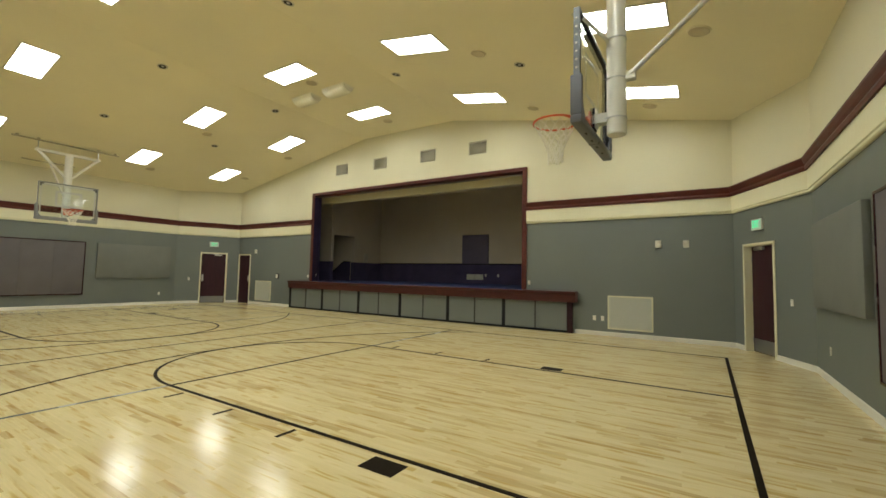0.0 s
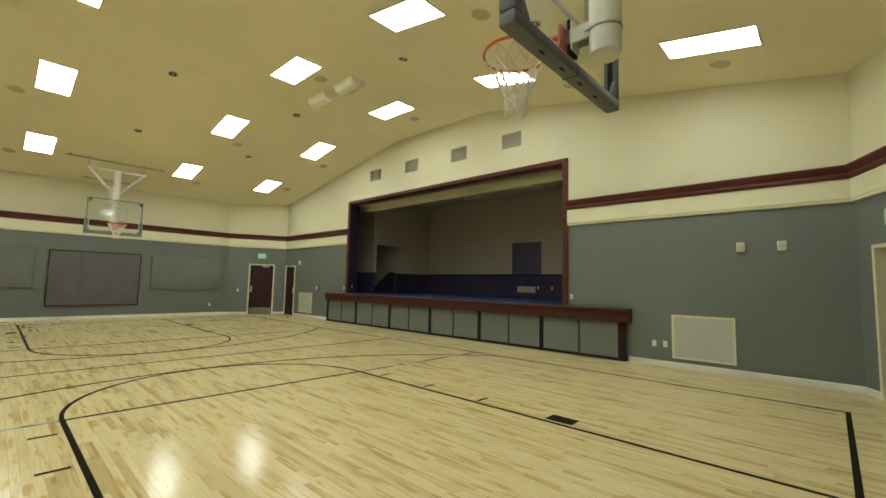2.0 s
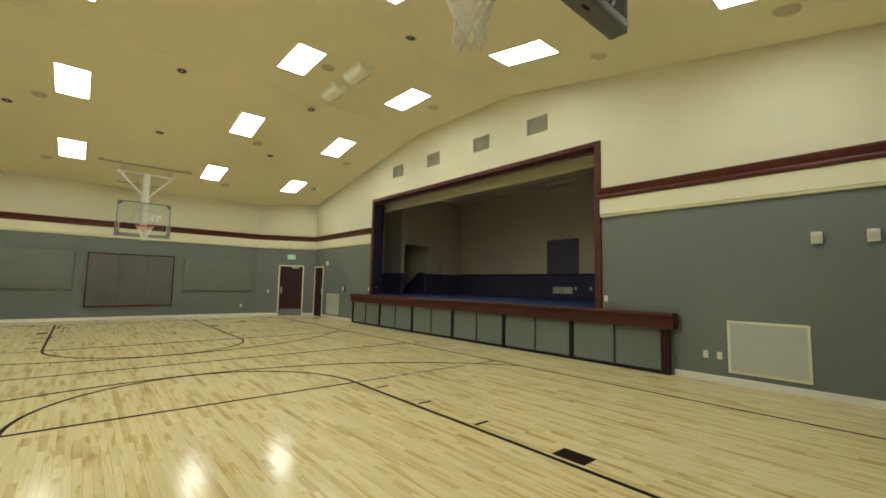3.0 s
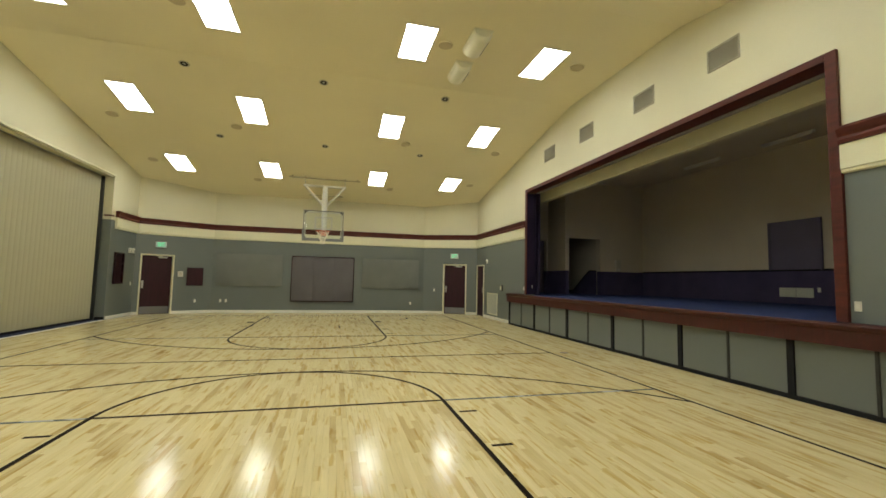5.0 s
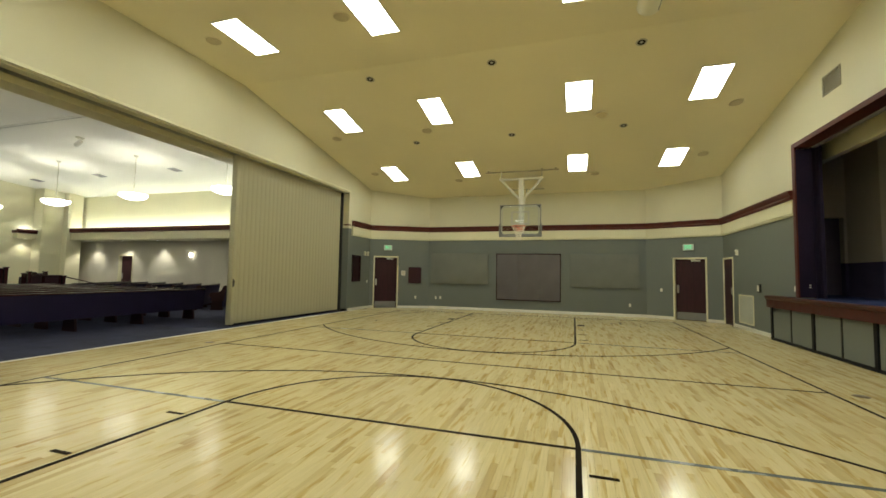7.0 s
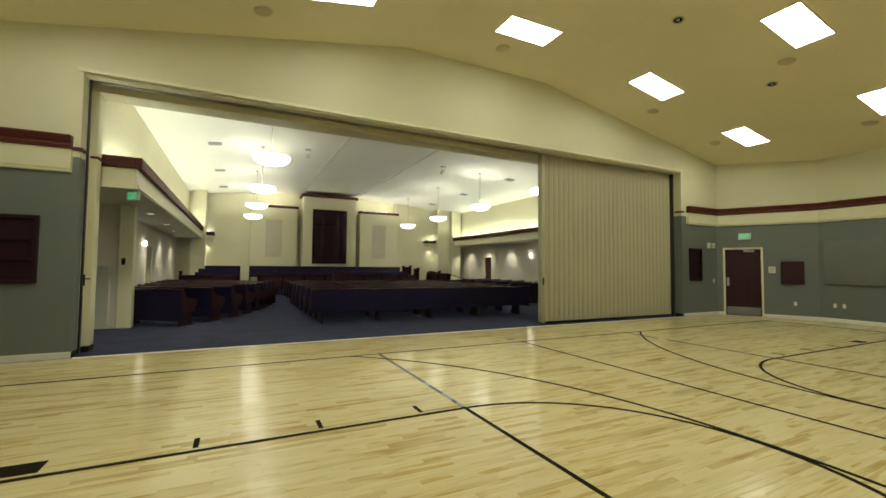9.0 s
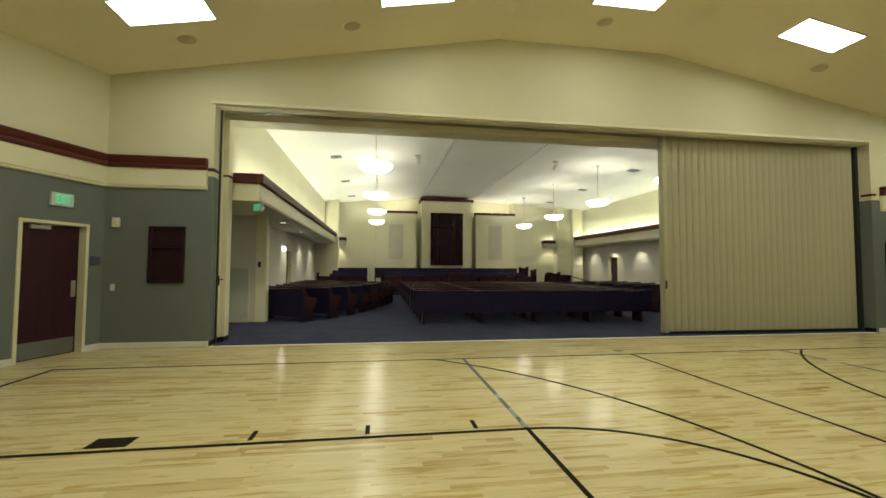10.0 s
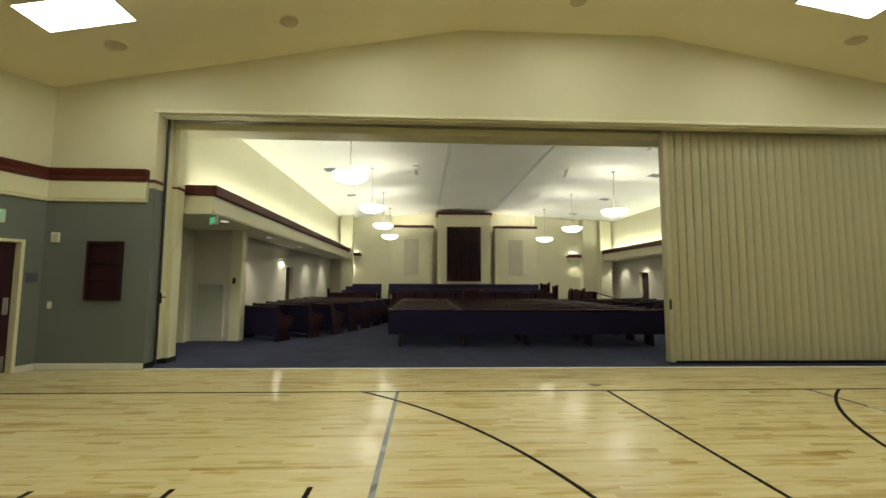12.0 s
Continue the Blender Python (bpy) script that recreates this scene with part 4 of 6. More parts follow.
# ---- basketball hoops ----
def hoop(at, width, tall, mast_y, label, low=2.80, drop=1.02, pads=M_PADS, steel=M_BOARDSTEEL, border=False):
    """Ceiling-hung hoop; local x points into the court, the board's face on x = 0, the floor on z = 0."""
    t = thing("basketball_hoop", at, label, "basketball hoop", "basketball hoops")
    w = width / 2
    z0, z1 = low + 0.05, low + 0.05 + tall
    bm = bmesh.new()
    box(bm, -0.012, 0.0, -w, w, z0, z1)
    board = part("backboard", bm, M_GLASS, t, "clear glass backboard")
    board.visible_shadow = False
    bm = bmesh.new()
    f = 0.028
    for y0, y1, a, b in ((-w - f, -w, z0 - f, z1 + f), (w, w + f, z0 - f, z1 + f), (-w, w, z1, z1 + f), (-w, w, z0 - f, z0)):
        box(bm, -0.05, 0.008, y0, y1, a, b, 0.004)
    part("frame", bm, steel, board, "blue-grey steel board frame")
    bm = bmesh.new()
    bmesh.ops.create_uvsphere(bm, u_segments=8, v_segments=5, radius=0.011)
    bolt = finish(bm, "bolt", M_WHITESTEEL, True)
    for sy in (-1, 1):
        for k in range(7):
            shared("bolt", bolt, board, pose(-0.02, sy * (w + f), z0 + 0.42 + k * (tall - 0.5) / 6))
    bm = bmesh.new()
    for y0, y1, a, b in ((-0.305, 0.305, low + 0.77, low + 0.82), (-0.305, 0.305, low + 0.36, low + 0.41), (-0.305, -0.255, low + 0.41, low + 0.77), (0.255, 0.305, low + 0.41, low + 0.77)):
        box(bm, 0.0005, 0.0022, y0, y1, a, b)
    part("target_square", bm, M_WHITEMARK, board, "white aiming square")
    if border:
        bm = bmesh.new()
        for y0, y1, a, b in ((-w + 0.03, w - 0.03, z1 - 0.06, z1 - 0.03), (-w + 0.03, -w + 0.06, z0 + 0.06, z1 - 0.06), (w - 0.06, w - 0.03, z0 + 0.06, z1 - 0.06)):
            box(bm, 0.0005, 0.0022, y0, y1, a, b)
        part("border_line", bm, M_WHITEMARK, board, "white border line")
    for sy in (-1, 1):
        bm = bmesh.new()
        box(bm, 0.0026, 0.004, sy * (w - 0.012), sy * (w - 0.10), z1 - 0.045, z1 - 0.012)
        box(bm, 0.0026, 0.004, sy * (w - 0.012), sy * (w - 0.05), z1 - 0.10, z1 - 0.045)
        part("corner_mark", bm, M_DARKSTEEL, board)
    bm = bmesh.new()
    p = 0.055
    box(bm, -0.075, 0.03, -w - p, w + p, low - 0.05, low + 0.03, 0.015, 2)
    part("bottom_pad", bm, pads, board, "grey moulded bottom padding", True)
    for k in range(4):
        bm = bmesh.new()
        y = -w * 0.55 + k * w * 0.37
        box(bm, -0.04, -0.022, y - 0.03, y + 0.03, low - 0.0505, low - 0.048)
        part("pad_slot", bm, M_BLACK, board)
    bm = bmesh.new()
    box(bm, -0.076, 0.031, -0.003, 0.003, low - 0.051, low + 0.02)
    part("pad_seam", bm, M_BLACK, board)
    for sy in (-1, 1):
        bm = bmesh.new()
        g = [bm.verts.new(v) for x in (-0.070, -0.045) for v in ((x, sy * (w - 0.012), low + 0.03), (x, sy * (w - 0.012), low + 0.17), (x, sy * (w - 0.10), low + 0.03))]
        for q in ((0, 1, 2), (5, 4, 3), (0, 3, 4, 1), (1, 4, 5, 2), (2, 5, 3, 0)):
            bm.faces.new([g[i] for i in q])
        part("pad_gusset", bm, pads, board)
    for sy in (-1, 1):
        bm = bmesh.new()
        box(bm, -0.075, 0.03, sy * (w - 0.01), sy * (w + p), low + 0.03, low + 0.40, 0.014, 2)
        part("side_pad", bm, pads, board, "grey moulded side padding", True)
    # rim
    rz, rx, rr = 3.05, 0.385, 0.233
    bm = bmesh.new()
    seg = 40
    ring = []
    for k in range(seg):
        a = 2 * math.pi * k / seg
        ring.append([bm.verts.new((rx + (rr + 0.011 * math.cos(q)) * math.cos(a), (rr + 0.011 * math.cos(q)) * math.sin(a), rz + 0.011 * math.sin(q))) for q in (i * math.pi / 4 for i in range(8))])
    for k in range(seg):
        for i in range(8):
            bm.faces.new((ring[k][i], ring[(k + 1) % seg][i], ring[(k + 1) % seg][(i + 1) % 8], ring[k][(i + 1) % 8]))
    rim = part("rim", bm, M_ORANGE, t, "orange steel rim", True)
    bm = bmesh.new()
    box(bm, 0.004, 0.022, -0.10, 0.10, rz - 0.13, rz + 0.03, 0.004)
    box(bm, 0.022, rx - rr + 0.01, -0.06, 0.06, rz - 0.03, rz - 0.012, 0.003)
    rod(bm, (0.02, -0.09, rz - 0.10), (rx - rr * 0.6, -rr * 0.8, rz), 0.008, seg=8)
    rod(bm, (0.02, 0.09, rz - 0.10), (rx - rr * 0.6, rr * 0.8, rz), 0.008, seg=8)
    part("bracket", bm, M_ORANGE, rim, "orange rim bracket", True)
    # net
    bm = bmesh.new()
    n, rows = 12, 7
    def knot(i, j):
        v = j / rows
        r = rr * (1 - 0.66 * min(1, v * 1.35) ** 0.8) - 0.004
        r *= 1 + 0.10 * v * math.sin(3.1 * i + 1.7 * j)
        a = 2 * math.pi * (i + 0.5 * (j % 2)) / n + 0.16 * v * math.sin(i * 2.3 + j * 1.1)
        return Vector((rx + r * math.cos(a), r * math.sin(a), rz - 0.012 - 0.43 * v - 0.012 * math.sin(i * 1.9 + j * 0.8)))
    for j in range(rows):
        for i in range(n):
            a = knot(i, j)
            for di in ((0, -1) if j % 2 == 0 else (0, 1)):
                b = knot((i + di) % n, j + 1)
                rod(bm, a, b, 0.0056, seg=5, caps=False)
    part("net", bm, M_CORD, rim, "white knotted cord net")
    # carrier behind the board
    bm = bmesh.new()
    m = mast_y
    zc = ceiling_z(at.translation.x) - 0.05
    rod(bm, (-0.24, m, low + 0.035), (-0.24, m, zc - 0.33), 0.095, seg=28)
    rod(bm, (-0.24, m, low + 0.02), (-0.24, m, low + 0.035), 0.085, 0.095, seg=28)
    mast = part("mast", bm, M_WHITESTEEL, t, "white round steel mast", True)
    for z in (low + 0.19, low + 0.60, low + 1.02):
        bm = bmesh.new()
        lathe(bm, [(0.095, z - 0.006), (0.100, z - 0.006), (0.102, z), (0.100, z + 0.006), (0.095, z + 0.006)], 28)
        bmesh.ops.translate(bm, verts=bm.verts, vec=(-0.24, m, 0))
        for sy in (-1, 1):
            rod(bm, (-0.24, m + sy * 0.097, z), (-0.14, m + sy * 0.075, z), 0.006, seg=8)
        part("clamp", bm, M_STEEL, mast, "steel mast clamp", True)
    bm = bmesh.new()
    for z in (low + 0.16,):
        box(bm, -0.17, -0.012, m - 0.055, m - 0.035, z, z + 0.10, 0.003)
        box(bm, -0.17, -0.012, m + 0.035, m + 0.055, z, z + 0.10, 0.003)
    box(bm, -0.048, -0.036, m - 0.055, m + 0.055, low + 0.12, low + 0.32, 0.003)
    box(bm, -0.17, -0.048, m - 0.035, m + 0.035, low + 0.24, low + 0.258)
    part("board_arm", bm, M_WHITESTEEL, mast, "white steel board arm")
    bm = bmesh.new()
    box(bm, -0.035, -0.0125, m - 0.055, m + 0.055, low + 0.10, low + 0.33, 0.003)
    part("arm_plate", bm, M_BLACK, mast, "black plate behind the rim")
    for sy in (-1, 1):
        bm = bmesh.new()
        rod(bm, (-0.05, sy * (w - 0.10), z1 - 0.02), (-0.17, m + sy * 0.08, low + 1.0), 0.018, seg=8)
        part("brace", bm, M_WHITESTEEL, mast, "white steel board brace")
    for y0, y1, a, b in () if border else ((-w - 0.001, -w + 0.022, z0, z1), (w - 0.022, w + 0.001, z0, z1), (-w + 0.022, w - 0.022, z1 - 0.022, z1 + 0.001)):
        bm = bmesh.new()
        box(bm, -0.048, -0.0125, y0, y1, a, b)
        part("gasket", bm, M_BLACK, board, "black rubber board gasket")
    bm = bmesh.new()
    box(bm, -0.30, -0.18, -0.75, 0.75, zc - 0.36, zc - 0.29, 0.006)
    part("crosshead", bm, M_WHITESTEEL, t)
    for sy in (-1, 1):
        bm = bmesh.new()
        rod(bm, (-0.24, sy * 0.70, zc - 0.33), (-0.24, m + sy * 0.07, zc - drop), 0.042, seg=12)
        part("gusset", bm, M_WHITESTEEL, t, smooth=True)
        bm = bmesh.new()
        rod(bm, (-0.24, sy * 0.70, zc - 0.30), (-0.24, sy * 0.70, zc + 0.05), 0.012, seg=8)
        part("hanger", bm, M_STEEL, t)
    bm = bmesh.new()
    rod(bm, (-0.24, -1.26, zc - 0.05), (-0.24, 1.26, zc - 0.05), 0.024, seg=10)
    for y in (-1.15, -0.70, 0.70, 1.15):
        box(bm, -0.275, -0.205, y - 0.03, y + 0.03, zc - 0.03, zc + 0.05, 0.003)
    part("ceiling_channel", bm, M_CHANNEL, t, "dull tan steel ceiling channel")
    xr = -2.0
    zr = zc - 0.181 * 1.76
    bm = bmesh.new()
    rod(bm, (xr, -0.66, zr - 0.01), (xr, 0.66, zr - 0.01), 0.022, seg=10)
    for y in (-0.55, 0.55):
        box(bm, xr - 0.035, xr + 0.035, y - 0.03, y + 0.03, zr, zr + 0.05, 0.003)
    part("ceiling_channel", bm, M_CHANNEL, t, "dull tan steel ceiling channel")
    bm = bmesh.new()
    rod(bm, (-0.38, m, low + 0.64), (xr, m, zr), 0.026, seg=12)
    part("stay", bm, M_WHITESTEEL, t, "white diagonal stay", True)
    bm = bmesh.new()
    for sy in (-1, 1):
        box(bm, -0.42, -0.325, m + sy * 0.032 - 0.005, m + sy * 0.032 + 0.005, low + 0.57, low + 0.66, 0.002)
    rod(bm, (-0.39, m - 0.05, low + 0.63), (-0.39, m + 0.05, low + 0.63), 0.012, seg=8)
    part("stay_lug", bm, M_WHITESTEEL, t)
    return t


hoop(pose(-1.26, 0.03, 0.04, 0, 0, 180), 1.33, 0.966, -0.03, "ceiling-hung basketball hoop with glass board and grey padding", drop=0.66)
hoop(pose(-16.25, 0.045, 0), 1.33, 0.966, 0.01, "ceiling-hung basketball hoop with glass board and pale grey padding", low=2.79, pads=M_FARPADS, steel=M_FARPADS, border=True)

# ---- pair of housings under the ceiling near the stage ----
def trough(bm, x0, x1, half, deep):
    """A rounded hanging casing along x with sloped ends."""
    rings = []
    for x, k in ((x0, 0.70), (x0 + 0.05, 0.95), (x0 + 0.10, 1.0), (x1 - 0.10, 1.0), (x1 - 0.05, 0.95), (x1, 0.70)):
        rings.append([bm.verts.new((x, half * math.cos(t) * (0.8 + 0.2 * k), -0.012 - deep * k * math.sin(t) ** 0.8)) for t in (math.pi * i / 14 for i in range(15))])
    for p, q in zip(rings, rings[1:]):
        for i in range(14):
            bm.faces.new((p[i], p[i + 1], q[i + 1], q[i]))
        bm.faces.new((p[14], p[0], q[0], q[14]))
    bm.faces.new(rings[0])
    bm.faces.new(rings[-1])


t = thing("ceiling_unit", pose(-8.9, 3.03, 6.18), "pair of off-white rounded housings fixed under the flat ceiling", "ceiling unit")
for x0, x1 in ((-0.98, -0.22), (0.22, 0.98)):
    bm = bmesh.new()
    trough(bm, x0, x1, 0.19, 0.19)
    u = part("casing", bm, M_HOUSING, t, smooth=True)
    bm = bmesh.new()
    box(bm, x0 - 0.02, x1 + 0.02, -0.20, 0.20, -0.012, 0.0, 0.003)
    part("flange", bm, M_HOUSING, u)
    bm = bmesh.new()
    box(bm, x0 + 0.10, x1 - 0.14, 0.135, 0.150, -0.150, -0.125)
    part("seam", bm, M_BLACK, u, "dark seam along the casing")

# ---- accordion partition in the chapel opening ----
bm = bmesh.new()
for x0, x1 in ((-1.46, -1.24), (-16.04, -15.82)):
    box(bm, x0, x1, YC - 0.78, YC - 0.54, 0.09, 4.48, 0.004)
box(bm, -1.365, -1.24, YC - 0.54, YC - 0.255, 0.09, 4.48, 0.004)
box(bm, -16.04, -15.895, YC - 0.54, YC - 0.255, 0.09, 4.48, 0.004)
structure("opening_jamb", bm, M_TRIM, "cream painted jamb of the chapel opening")
bm = bmesh.new()
for x0, x1 in ((-1.465, -1.24), (-16.04, -15.815)):
    box(bm, x0, x1, YC - 0.785, YC - 0.50, 0.0, 0.09, 0.004)
box(bm, -15.95, -15.872, YC - 0.24, YC - 0.004, 0.0, 0.09, 0.004)
box(bm, -1.388, -1.31, YC - 0.24, YC - 0.004, 0.0, 0.09, 0.004)
structure("baseboard", bm, M_BLACK, "black rubber base of the opening jambs")
for x0, x1 in ((-1.49, -1.28), (-16.0, -15.79)):
    bm = bmesh.new()
    box(bm, x0, x1, YC - 0.80, YC - 0.53, 3.21, 3.25, 0.006)
    structure("trim", bm, M_MAROON, "slim mahogany cap round the jamb")
bm = bmesh.new()
box(bm, -1.41, -1.275, YC - 0.20, YC + 0.035, 3.20, 3.25, 0.006)
box(bm, -15.985, -15.85, YC - 0.20, YC + 0.035, 3.20, 3.25, 0.006)
structure("trim", bm, M_MAROON, "slim mahogany cap round the jamb")
bm = bmesh.new()
box(bm, -1.415, -1.385, YC - 0.30, YC - 0.25, 0.02, 4.46, 0.003)
structure("strike_channel", bm, M_DARKSTEEL, "dark strike channel for the partition")
t = thing("latch", pose(-1.40, YC - 0.30, 1.18), "small black latch on the partition strike channel", "latch")
bm = bmesh.new()
box(bm, -0.03, 0.02, -0.02, 0.03, -0.09, 0.09, 0.004)
part("keeper", bm, M_BLACK, t)
bm = bmesh.new()
rod(bm, (-0.03, 0.0, 0.02), (-0.10, 0.0, 0.02), 0.009)
part("bolt", bm, M_BLACK, t)
bm = bmesh.new()
box(bm, -15.95, -1.31, YC - 0.02, YC + 0.025, 4.46, 4.52, 0.005)
structure("trim", bm, M_TRIM, "cream casing bead over the chapel opening")
bm = bmesh.new()
box(bm, -15.87, -1.39, YC - 0.225, YC - 0.03, 4.43, 4.478, 0.003)
structure("head_stop", bm, M_CREAM, "cream stop board under the opening head")
bm = bmesh.new()
box(bm, -15.90, -1.36, YC - 0.98, YC - 0.52, 4.35, 4.66, 0.006)
structure("opening_head", bm, M_CREAM, "cream painted head casing of the chapel opening")
part_t = thing("accordion_partition", pose(0, 0, 0), "half-open cream vinyl accordion partition in the wide opening", "folding partition")
bm = bmesh.new()
box(bm, -15.86, -1.42, YC - 0.50, YC - 0.26, 4.47, 4.50)
box(bm, -15.86, -1.42, YC - 0.42, YC - 0.40, 4.445, 4.47)
box(bm, -15.86, -1.42, YC - 0.36, YC - 0.34, 4.445, 4.47)
part("track", bm, M_STEEL, part_t, "steel ceiling track")
PX0, PX1, PY = -10.80, -15.83, YC - 0.38
N_PLEAT = 30
PW = (PX0 - PX1) / N_PLEAT
FOLD = [(0.0, -0.0244), (0.04, -0.0146), (0.12, 0.0049), (0.22, 0.0268), (0.29, 0.0427), (0.33, 0.0476), (0.37, 0.0457), (0.66, 0.0232), (0.92, 0.0012), (0.97, -0.0098), (1.0, -0.0244)]
bm = bmesh.new()
prev = None
for u, yy in reversed(FOLD):
    cur = [bm.verts.new((-PW * (1 - u), a + (yy if b else -yy), z)) for b, a in ((1, 0.022), (0, -0.022)) for z in (0.045, 4.44)]
    if prev:
        bm.faces.new((prev[0], cur[0], cur[1], prev[1]))
        bm.faces.new((prev[2], prev[3], cur[3], cur[2]))
        bm.faces.new((prev[1], cur[1], cur[3], prev[3]))
        bm.faces.new((prev[0], prev[2], cur[2], cur[0]))
    prev = cur
pleat = finish(bm, "pleat", M_VINYL, True)
for k in range(N_PLEAT):
    shared("pleat", pleat, part_t, pose(PX0 - k * PW, PY, 0))
bm = bmesh.new()
box(bm, PX0 - 0.002, PX0 + 0.10, PY - 0.085, PY + 0.085, 0.03, 4.44, 0.012, 2)
lead = part("lead_post", bm, M_VINYL, part_t, "cream lead post of the partition", True)
bm = bmesh.new()
box(bm, PX0 + 0.05, PX0 + 0.09, PY + 0.083, PY + 0.092, 1.00, 1.20, 0.003)
rod(bm, (PX0 + 0.07, PY + 0.12, 1.03), (PX0 + 0.07, PY + 0.12, 1.17), 0.010)
rod(bm, (PX0 + 0.07, PY + 0.09, 1.04), (PX0 + 0.07, PY + 0.12, 1.04), 0.007)
rod(bm, (PX0 + 0.07, PY + 0.09, 1.16), (PX0 + 0.07, PY + 0.12, 1.16), 0.007)
part("pull_handle", bm, M_DARKSTEEL, lead, "dark metal pull handle", True)
bm = bmesh.new()
box(bm, PX1, PX0 + 0.10, PY + 0.046, PY + 0.070, 0.006, 0.060, 0.003)
part("bottom_sweep", bm, M_BLACK, part_t, "black rubber floor sweep")
bm = bmesh.new()
box(bm, -15.895, -15.825, PY - 0.10, PY + 0.125, 0.0, 4.44, 0.006)
part("anchor_post", bm, M_DARKSTEEL, part_t, "dark steel anchor post")

# ---- sill between maple and carpet ----
bm = bmesh.new()
box(bm, -15.86, -1.40, YC - 0.03, YC + 0.04, -0.01, 0.007, 0.002)
structure("threshold", bm, M_WHITE, "white painted threshold strip at the chapel opening")

# ---- chapel ----
CX, CY0, CY1 = -8.45, YC - 0.30, -23.0     # middle, back edge, front wall
BL, BR = -1.95, -16.2                       # faces of the cove beams
WL, WR = -0.85, -17.2                       # aisle walls


def chapel_ceiling_z(x):
    e = abs(x - CX)
    return 5.72 if e < 1.6 else 5.72 - 0.10 * (e - 1.6)


bm = bmesh.new()
box(bm, -18.2, 0.6, CY1 - 0.9, YC - 0.02, -0.20, 0.0)
structure("floor_chapel", bm, M_BLUECARPET, "dark navy carpet of the chapel")
bm = bmesh.new()
xs = [0.6, CX + 1.6, CX - 1.6, -18.2]
for x0, x1 in zip(xs, xs[1:]):
    vs = [bm.verts.new((x, y, chapel_ceiling_z(x) + dz)) for dz in (0, 0.12) for x, y in ((x0, YC - 0.25), (x1, YC - 0.25), (x1, CY1 - 0.9), (x0, CY1 - 0.9))]
    for q in ((0, 1, 2, 3), (7, 6, 5, 4), (0, 4, 5, 1), (1, 5, 6, 2), (2, 6, 7, 3), (3, 7, 4, 0)):
        bm.faces.new([vs[k] for k in q])
bmesh.ops.remove_doubles(bm, verts=bm.verts, dist=1e-4)
structure("ceiling_chapel", bm, M_CHAPELCEIL, "white vaulted chapel ceiling")
for x in (CX + 1.6, CX - 1.6):
    bm = bmesh.new()
    box(bm, x - 0.07, x - 0.04, CY1, CY0 - 0.1, 5.703, 5.735)
    box(bm, x + 0.04, x + 0.07, CY1, CY0 - 0.1, 5.703, 5.735)
    structure("ceiling_rib", bm, M_CHAPELCEIL, "slim white ceiling rib of the chapel")
    # solid grey strips give the groove's shade by colour; no gap is cut
    bm = bmesh.new()
    box(bm, x - 0.037, x - 0.029, CY1 + 0.6, CY0 - 0.1, 5.712, 5.722)
    box(bm, x + 0.029, x + 0.037, CY1 + 0.6, CY0 - 0.1, 5.712, 5.722)
    structure("rib_shade_strip", bm, M_VENT, "grey strips standing in for shade between the ceiling ribs")
wall("wall_chapel_front", (-18.2, CY1 - 0.6), (0.6, CY1 - 0.6), 0.2, 5.9, [], [], "ivory front wall of the chapel", split=None, mats=[M_CHAPELWALL], inward=(CX, -12))
wall("wall_chapel_aisle_left", (WL, -9.80), (WL, CY1), 0.2, 2.95, [(5.2, 6.1, 0, 2.1)], [], "taupe aisle wall of the chapel", split=None, mats=[M_CHAPELGREY], inward=(CX, -12))
wall("wall_chapel_aisle_right", (WR, CY0), (WR, CY1), 0.2, 2.95, [(12.50, 13.40, 0, 2.1)], [], "taupe aisle wall of the chapel", split=None, mats=[M_CHAPELGREY], inward=(CX, -12))
# upper walls above the coves
wall("wall_chapel_upper_left", (BL + 0.62, CY0 + 0.05), (BL + 0.62, CY1), 0.2, 5.9, [], [], "ivory upper wall above the cove", split=None, mats=[M_CHAPELWALL], z0=2.95, inward=(CX, -12))
wall("wall_chapel_upper_right", (BR - 0.62, CY0 + 0.05), (BR - 0.62, CY1), 0.2, 5.9, [], [], "ivory upper wall above the cove", split=None, mats=[M_CHAPELWALL], z0=2.95, inward=(CX, -12))
# vestibule beside the opening
bm = bmesh.new()
box(bm, -1.25, 0.4, -9.95, -9.75, 0, 2.95)
box(bm, -0.25, -0.05, -9.75, -9.50, 0, 2.95)
box(bm, -0.25, -0.05, -8.50, YC - 0.25, 0, 2.95)
box(bm, -0.25, -0.05, -9.50, -8.50, 2.12, 2.95)
box(bm, -0.10, -0.06, -9.44, -8.56, 0.0, 2.12)
box(bm, 0.3, 0.35, -9.75, YC - 0.25, 0, 2.95)
structure("wall_vestibule", bm, M_CHAPELGREY, "taupe vestibule wall with a doorway")
bm = bmesh.new()
for y0, y1 in ((-9.50, -9.44), (-8.56, -8.50)):
    box(bm, -0.28, -0.02, y0, y1, 0, 2.12, 0.004)
box(bm, -0.28, -0.02, -9.44, -8.56, 2.06, 2.12, 0.004)
structure("door_6", bm, M_TRIM, "cream painted frame of the vestibule doorway", category="door")
bm = bmesh.new()
box(bm, -1.48, -1.20, -9.97, -9.70, 0.0, 2.9, 0.01)
structure("pier", bm, M_TRIM, "cream corner pier beside the aisle")
